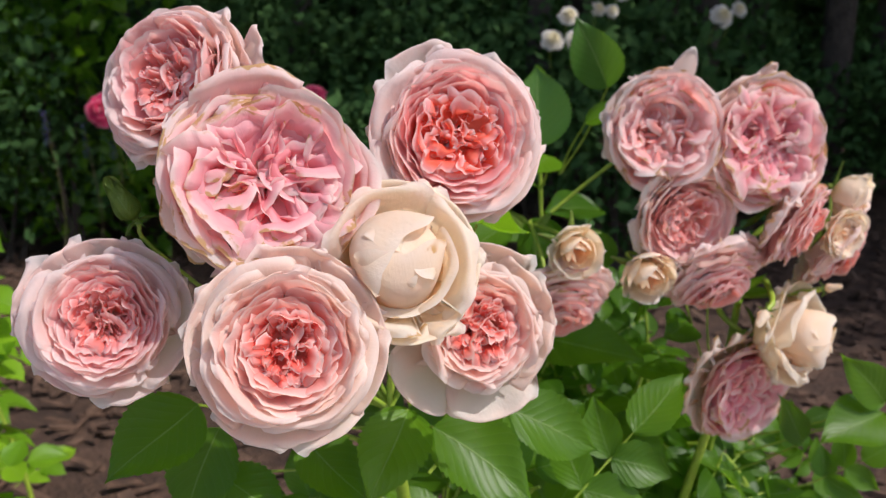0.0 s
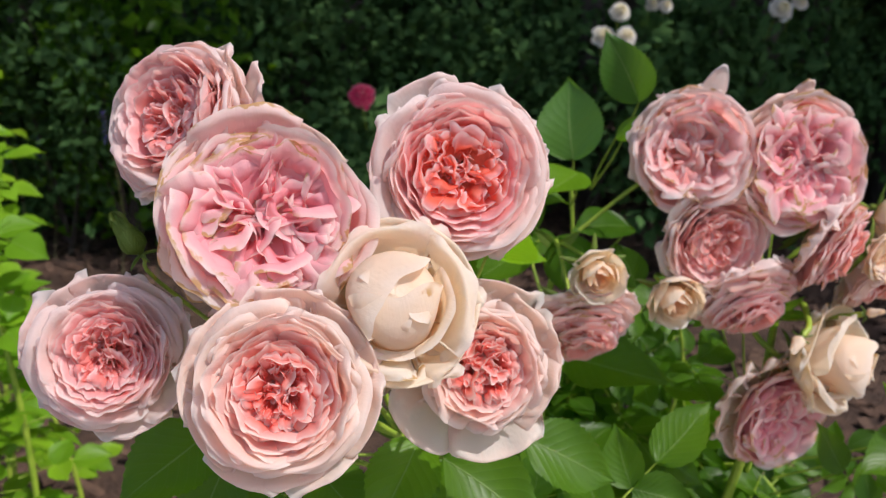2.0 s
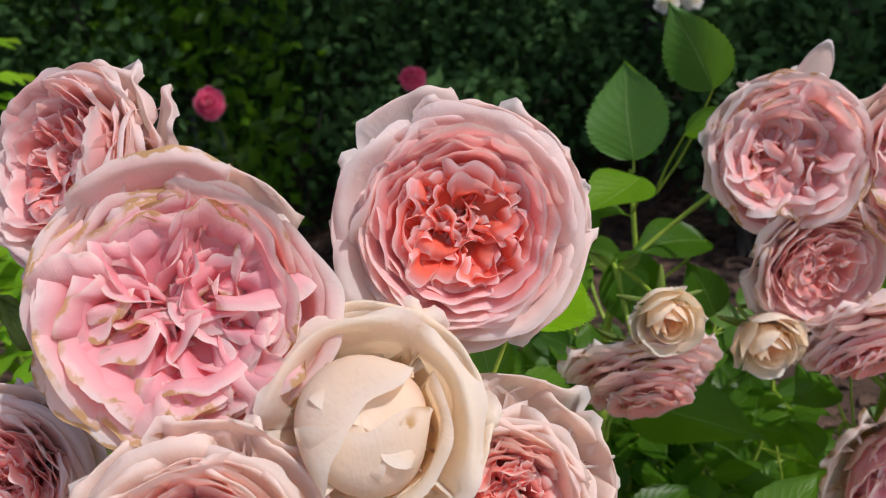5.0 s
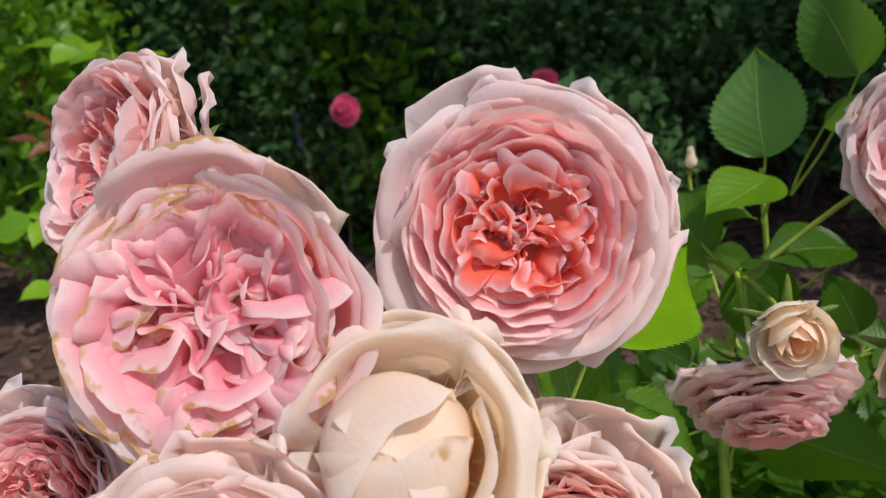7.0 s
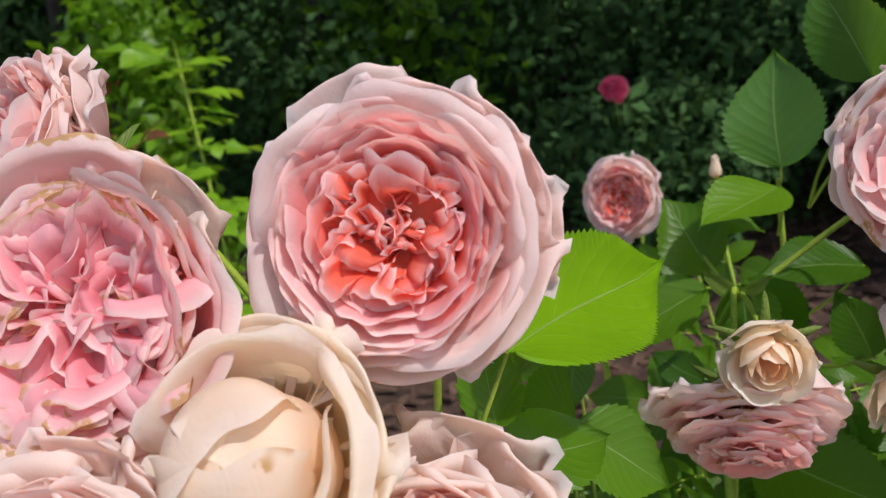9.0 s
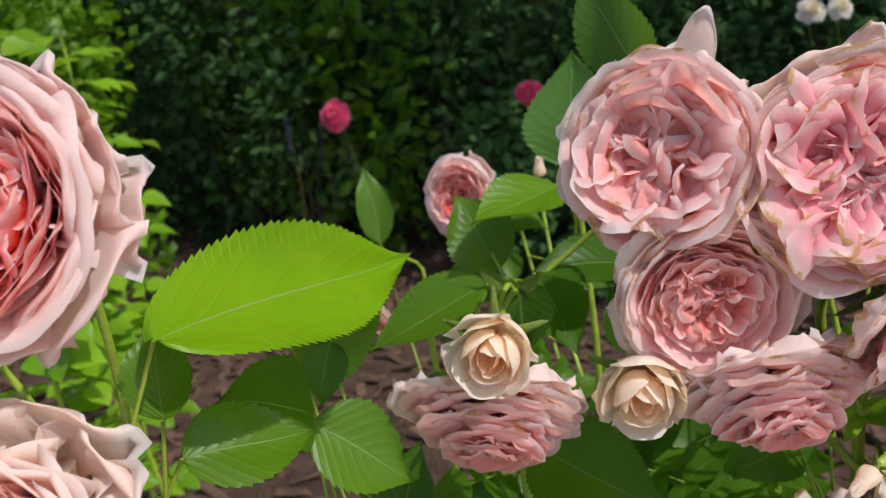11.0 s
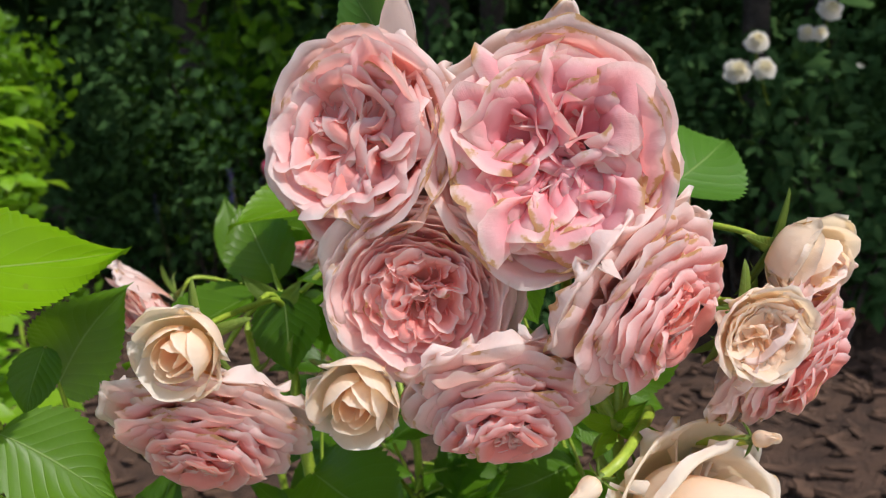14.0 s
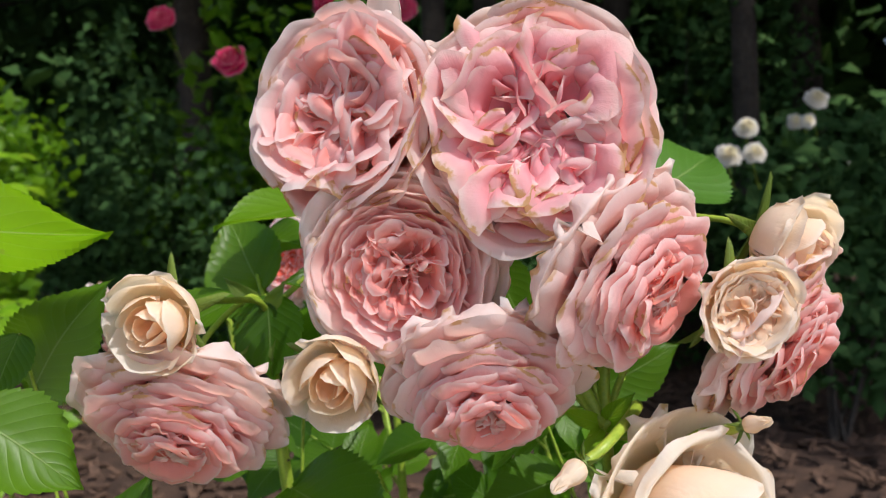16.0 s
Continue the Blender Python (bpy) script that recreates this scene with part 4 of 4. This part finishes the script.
GUARDS = [(140, 1.12, 0.5, -0.18, 0.14), (105, 1.08, 0.55, -0.12, 0.14), (175, 1.12, 0.45, -0.2, 0.12), (75, 1.0, 0.45, -0.1, 0.1)]
rosette(24, "shell", dome=0.44, guards=GUARDS).place("rose", (0.302, 0.640, 0.859), 0.0480, (0.80, -0.44, -0.42), 0, "pink rosette turned sideways, with layered petals", FAR_GROUP, RIGHT, stem=0.0024)
GUARDS = [(95, 1.02, 0.55, -0.15, 0.14), (55, 1.02, 0.5, -0.18, 0.12), (135, 1.04, 0.5, -0.14, 0.14), (175, 1.04, 0.45, -0.15, 0.1), (12, 1.0, 0.45, -0.18, 0.1)]
rosette(25, "shell", dome=0.44, guards=GUARDS).place("rose", (0.232, 0.630, 0.810), 0.0470, (0.29, -0.66, -0.68), 0, "nodding pink rosette with shingled petals", FAR_GROUP, RIGHT, stem=0.0024)
half_bud(26, "cream").place("rose_bud", (0.168, 0.606, 0.823), 0.0232, (0.18, -0.95, -0.26), 0, "small half-open cream rose", FAR_GROUP, RIGHT, foot=0.95, reflex=0.12, sepal_size=1.7)
half_bud(27, "cream").place("rose_bud", (0.366, 0.678, 0.875), 0.0235, (0.78, -0.55, -0.30), 0, "small cream rose bud turned sideways on a curved stalk", FAR_GROUP, (0.275, 0.72, 0.885), foot=0.95, reflex=0.12, sepal_size=1.7)
blown(28, "cream", tufts=14).place("rose_bud", (0.342, 0.644, 0.852), 0.0215, (0.41, -0.90, -0.11), 0, "small ragged cream rose with browned heart", FAR_GROUP, RIGHT, foot=0.95, reflex=0.12, sepal_size=1.7)
GUARDS = [(110, 1.0, 0.5, 0.0, 0.05), (150, 1.02, 0.5, 0, 0), (70, 1.05, 0.4, 0, 0.05), (190, 1.05, 0.4, 0, 0)]
rosette(29, "shell", dome=0.44, guards=GUARDS).place("rose", (0.360, 0.684, 0.828), 0.0480, (0.80, -0.32, -0.50), 0, "nodding pale pink rose below two cream buds", FAR_GROUP, RIGHT, stem=0.0024)
goblet(30, "cream", 0.2, [(75, 1.12, 0.7, 0.05), (130, 1.1, 0.75, 0.05), (20, 1.0, 0.6, 0.0), (-40, 1.0, 0.6, 0.0), (-100, 1.0, 0.6, 0.0), (190, 1.0, 0.6, 0.0)]).place("rose", (0.316, 0.655, 0.756), 0.0460, (0.66, -0.72, 0.17), 0, "half-open cream rose with broad outer petals", FAR_GROUP, RIGHT, stem=0.0024, foot=0.8)
GUARDS = [(108, 1.2, 0.5, 0.0, 0.08), (146, 1.26, 0.55, -0.03, 0.05), (186, 1.22, 0.5, -0.05, 0), (225, 1.1, 0.5, 0, 0), (75, 1.0, 0.5, 0, 0.05), (30, 0.9, 0.5, 0, 0), (-30, 0.9, 0.5, 0, 0), (-80, 0.9, 0.5, 0, 0)]
blown(31, "pink", GUARDS).place("rose", (0.280, 0.668, 0.698), 0.0510, (0.42, -0.86, -0.22), 0, "low pink rose with cream outer petals", FAR_GROUP, LOW)
half_bud(32, "cream").place("rose_bud", (0.102, 0.572, 0.854), 0.0219, (0.15, -0.98, -0.10), 0, "small cream rose bud with green sepals above", FAR_GROUP, MIDDLE, foot=0.95, reflex=0.12, sepal_size=1.7)
GUARDS = [(95, 1.0, 0.55, -0.15, 0.14), (50, 1.04, 0.52, -0.16, 0.14), (10, 1.06, 0.5, -0.15, 0.1), (140, 1.0, 0.5, -0.16, 0.14), (175, 1.06, 0.45, -0.15, 0.1)]
rosette(33, "shell", dome=0.44, guards=GUARDS).place("rose", (0.091, 0.599, 0.797), 0.0505, (0.15, -0.68, -0.70), 0, "broad nodding pink rosette below a cream bud", FAR_GROUP, MIDDLE)
cupped(34, "coral").place("rose", (-0.046, 0.950, 0.858), 0.0420, (-0.25, -0.95, 0.1), 0, "salmon pink rose half hidden by leaves", FAR_GROUP, (-0.05, 0.98, 0.70))
GUARDS = [(100, 1.15, 0.4, -0.1, 0.0), (60, 1.1, 0.35, -0.1, 0.0), (140, 1.0, 0.4, 0, 0)]
rosette(35, "shell", guards=GUARDS).place("rose", (-0.100, 0.795, 0.798), 0.0500, (-0.55, -0.55, -0.62), 0, "peach and pink rose turned away behind leaves", FAR_GROUP, (-0.05, 0.86, 0.78))
closed_bud(36, "cream").place("rose_bud", (0.047, 0.913, 0.889), 0.007, (0, -0.1, 1), 0, "tiny cream rose bud", FAR_GROUP, (0.09, 0.86, 0.72), foot=0.9)
closed_bud(37, "cream").place("rose_bud", (0.270, 0.624, 0.786), 0.0066, (-0.5, -0.6, -0.35), 0, "tiny closed cream rose bud", FAR_GROUP, RIGHT, stem=0.0024, foot=0.9)
closed_bud(38, "cream").place("rose_bud", (0.342, 0.660, 0.800), 0.005, (0.6, -0.5, 0.3), 0, "tiny closed pinkish rose bud", FAR_GROUP, RIGHT, stem=0.0024, foot=0.9)

# ---- single leaves that stand out ----
LEAVES = (
    ((0.102, 0.800, 0.909), (0.091, 0.810, 0.992), 0.75, (-0.1, -1, 0.2), (0.10, 0.805, 0.90)),
    ((0.153, 0.740, 0.970), (0.121, 0.720, 1.032), 0.6, (-0.3, -1, 0.1), (0.12, 0.80, 0.88)),
    ((0.134, 0.740, 0.938), (0.165, 0.730, 0.957), 0.6, (-0.1, -0.6, 0.6), (0.12, 0.80, 0.88)),
    ((0.101, 0.740, 0.906), (0.063, 0.680, 0.897), 0.6, (0, -0.5, 0.8), (0.10, 0.80, 0.86)),
    ((0.151, 0.740, 0.855), (0.093, 0.700, 0.868), 0.6, (0, -0.5, 0.8), (0.12, 0.80, 0.80)),
    ((0.156, 0.720, 0.802), (0.136, 0.720, 0.845), 0.65, (-0.1, -1, 0.3), (0.12, 0.80, 0.76)),
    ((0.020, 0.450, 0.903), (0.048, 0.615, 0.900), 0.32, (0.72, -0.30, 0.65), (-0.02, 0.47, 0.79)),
    ((0.006, 0.470, 0.845), (0.042, 0.515, 0.844), 0.62, (0.5, -0.4, 0.7), (-0.02, 0.48, 0.79)),
    ((0.009, 0.460, 0.867), (0.003, 0.470, 0.905), 0.62, (0.5, -0.8, 0.3), (-0.02, 0.48, 0.79)),
    ((-0.006, 0.450, 0.772), (0.059, 0.420, 0.741), 0.62, (0.1, -0.7, 0.75), (-0.03, 0.49, 0.75)),
    ((-0.022, 0.450, 0.784), (-0.039, 0.395, 0.752), 0.62, (0.2, -0.7, 0.7), (-0.03, 0.49, 0.75)),
    ((-0.089, 0.450, 0.766), (-0.045, 0.425, 0.733), 0.62, (0.3, -0.7, 0.7), (-0.03, 0.49, 0.75)),
    ((-0.150, 0.440, 0.792), (-0.190, 0.395, 0.765), 0.7, (0.1, -0.7, 0.6), (-0.05, 0.49, 0.74)),
    ((-0.138, 0.440, 0.777), (-0.160, 0.420, 0.720), 0.62, (0.3, -0.9, 0.4), (-0.05, 0.49, 0.74)),
    ((0.046, 0.500, 0.760), (0.113, 0.500, 0.733), 0.62, (-0.1, -0.7, 0.7), (-0.01, 0.52, 0.70)),
    ((-0.146, 0.460, 0.733), (-0.099, 0.440, 0.708), 0.65, (0.2, -0.7, 0.7), (-0.04, 0.52, 0.70)),
    ((0.294, 0.760, 0.902), (0.338, 0.820, 0.933), 0.75, (0.1, -1, 0.5), (0.28, 0.74, 0.80)),
    ((0.061, 0.730, 0.852), (0.028, 0.736, 0.902), 0.75, (0.4, -0.9, 0.2), MIDDLE),
    ((0.039, 0.760, 0.883), (0.093, 0.740, 0.885), 0.55, (0.3, -0.6, 0.7), MIDDLE),
    ((0.061, 0.700, 0.850), (-0.012, 0.660, 0.819), 0.5, (0.2, -0.3, 0.9), MIDDLE),
    ((0.081, 0.700, 0.853), (0.091, 0.690, 0.804), 0.75, (0.4, -0.9, 0.3), MIDDLE),
    ((-0.179, 1.050, 0.785), (-0.199, 1.070, 0.877), 0.4, (0.4, -0.9, 0.2), (-0.05, 0.90, 0.6)),
    ((0.002, 0.600, 0.845), (0.004, 0.580, 0.815), 0.62, (0.6, -0.7, 0.3), (0.0, 0.66, 0.6)),
    ((0.011, 0.560, 0.822), (0.013, 0.500, 0.859), 0.62, (0.6, -0.5, 0.6), (0.0, 0.62, 0.6)),
    ((0.010, 0.560, 0.816), (0.058, 0.580, 0.782), 0.7, (0.6, -0.6, 0.5), (0.0, 0.62, 0.6)),
    ((0.265, 0.750, 0.793), (0.312, 0.755, 0.817), 0.62, (0.1, -0.9, 0.3), (0.28, 0.75, 0.66)),
    ((0.082, 0.750, 0.840), (0.122, 0.700, 0.814), 0.62, (0.3, -0.7, 0.6), (0.075, 0.74, 0.7)),
    ((0.092, 0.700, 0.739), (0.172, 0.640, 0.750), 0.62, (0.2, -0.6, 0.75), (0.075, 0.74, 0.68)),
    ((0.245, 0.740, 0.742), (0.212, 0.690, 0.746), 0.62, (0.1, -0.7, 0.6), (0.28, 0.75, 0.66)),
    ((0.204, 0.740, 0.869), (0.229, 0.740, 0.827), 0.62, (0.3, -0.9, 0.3), (0.27, 0.74, 0.68)),
    ((0.405, 0.660, 0.690), (0.360, 0.640, 0.742), 0.5, (-0.2, -0.9, 0.3), (0.33, 0.80, 0.58)),
    ((0.345, 0.680, 0.640), (0.310, 0.660, 0.690), 0.4, (-0.3, -0.9, 0.3), (0.31, 0.82, 0.52)),
    ((0.405, 0.660, 0.680), (0.335, 0.620, 0.672), 0.6, (-0.2, -0.7, 0.7), (0.33, 0.80, 0.56)),
    ((0.223, 0.850, 0.703), (0.178, 0.800, 0.675), 0.62, (0, -0.7, 0.7), (0.27, 0.84, 0.45)),
    ((-0.055, 0.660, 0.800), (0.016, 0.635, 0.866), 0.50, (0.55, -0.75, 0.35), (0.0, 0.66, 0.6)),
)
# Leaves meant to catch the sun take the lightened leaf colours.
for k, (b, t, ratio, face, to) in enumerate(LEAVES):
    lone_leaf(b, t, ratio, face, to, "green serrated rose leaf with pale midrib", 500 + k, SUN_LIME if k == 6 else BROAD if k in (0, 1, 16) else SUN_TINTED if k in (2, 3, 34, 7, 8, 9, 10, 11, 16, 17, 18) else LEAF, droop=0.04 if k == 6 else 0.2)

# ---- branches and leaf sprays that fill the bush ----
rng = random.Random(9)


def branch(root, end, sprays, seed, size):
    """A side branch with leaf sprays springing from it."""
    r = random.Random(seed)
    root, end = Vector(root), Vector(end)
    mid = (root + end) / 2 + Vector((r.uniform(-0.03, 0.03), r.uniform(-0.02, 0.02), r.uniform(0.0, 0.04)))
    cane([tuple(root), tuple(mid), tuple(end)], 0.003, 0.0012, seed, "thin green side shoot of the rose bush")
    path = spline([tuple(root), tuple(mid), tuple(end)], 30)
    for k in range(sprays):
        b = path[min(29, 5 + int(25 * (k + r.random()) / sprays))]
        d = (r.uniform(-1, 1), r.uniform(-0.9, 0.3), r.uniform(-0.3, 0.4))
        leaf_spray(tuple(b), d, (r.uniform(-0.4, 0.5), -0.6, r.uniform(0.3, 0.9)), size * r.uniform(0.8, 1.25), r.choice((3, 5, 5)), seed * 20 + k, LEAF, "dark green compound rose leaf with serrated leaflets")


for k in range(9):
    a = -0.22 + 0.04 * k
    branch((0.02, 0.62, 0.40 + 0.03 * (k % 4)), (a + rng.uniform(-0.02, 0.02), rng.uniform(0.46, 0.6), rng.uniform(0.55, 0.74)), 4, 60 + k, 0.10)
for k in range(16):
    a = -0.02 + 0.031 * k
    branch((0.10 + 0.012 * k, 0.86, 0.42 + 0.03 * (k % 5)), (0.04 + 0.023 * k + rng.uniform(-0.02, 0.02), rng.uniform(0.79, 0.88), rng.uniform(0.58, 0.78) - (0.24 if k > 9 else 0.0)), 6, 120 + k, 0.072)
    branch((0.12 + 0.01 * k, 0.90, 0.35 + 0.04 * (k % 4)), (a, rng.uniform(0.78, 1.0), rng.uniform(0.55, 0.86) - (0.26 if k > 9 else 0.0)), 7, 80 + k, 0.074)


# ---- young sunlit shrubs ----
def young_shrub(place, height, n, seed, length=0.10):
    rng = random.Random(seed)
    cane([(place[0], place[1], -0.02), (place[0] + 0.02, place[1], height * 0.5), (place[0] - 0.01, place[1] - 0.02, height)], 0.006, 0.003, seed, "green upright cane of a young shrub")
    for k in range(n):
        a = rng.uniform(0, 6.28)
        z = height * (0.35 + 0.65 * (k + rng.random()) / n)
        b = (place[0] + 0.01 - 0.02 * (z / height), place[1] - 0.02 * (z / height) ** 2, z * 0.97)
        leaf_spray(b, (math.cos(a), math.sin(a), rng.uniform(-0.1, 0.5)), (0.1, -0.4, 0.9), length * rng.uniform(0.7, 1.2), rng.choice((3, 5, 5)), seed * 50 + k, YOUNG, "bright green sunlit leaf with rounded leaflets", 0.72,
                   "young_leaf_spray", "sunlit leaves of the young shrubs", 14)


young_shrub((-0.66, 0.98), 0.93, 40, 41, 0.088)
young_shrub((-0.72, 0.88), 0.60, 24, 42, 0.088)
young_shrub((-0.74, 1.22), 0.46, 10, 45, 0.09)
young_shrub((-1.08, 1.55), 1.10, 34, 43, 0.10)
young_shrub((-0.98, 1.38), 0.72, 22, 44, 0.11)
# The sun on this shrub is put into its lighter leaf colour.
shrub((-2.55, 2.7), (0.55, 0.45, 1.4), 2000, 0.07, SUN_TINTED, 145, "light green shrub with small leaves, sunlight put into their colour", "light_shrub")

# ---- bracts where the flower stalks branch, and a reddish young shoot ----
for k, (x, z) in enumerate(((0.258, 0.800), (0.289, 0.808), (0.297, 0.792), (0.265, 0.778))):
    lone_leaf(RIGHT, (x, 0.672, z), 0.3, (0.1, -1, 0.3), (0.275, 0.69, 0.780), "small narrow green bract at a stalk fork", 560 + k, YOUNG)
for k, (x, z) in enumerate(((0.060, 0.865), (0.098, 0.862), (0.088, 0.815))):
    lone_leaf(MIDDLE, (x, 0.69, z), 0.3, (0.3, -1, 0.3), (0.08, 0.703, 0.835), "small narrow green bract at a stalk fork", 570 + k, SEPAL)
RED = leaf_material("red_young_leaf", (0.13, 0.045, 0.02), (0.22, 0.08, 0.03), (0.4, 0.14, 0.04))
for k in range(3):
    leaf_spray((-0.67, 0.96, 0.925), (0.6 - 0.6 * k, -0.3, 0.3), (0.1, -0.5, 0.8), 0.07, 3, 580 + k, RED, "reddish brown young leaf at a shoot tip", 0.4, "young_leaf_spray", "sunlit leaves of the young shrubs", 14)
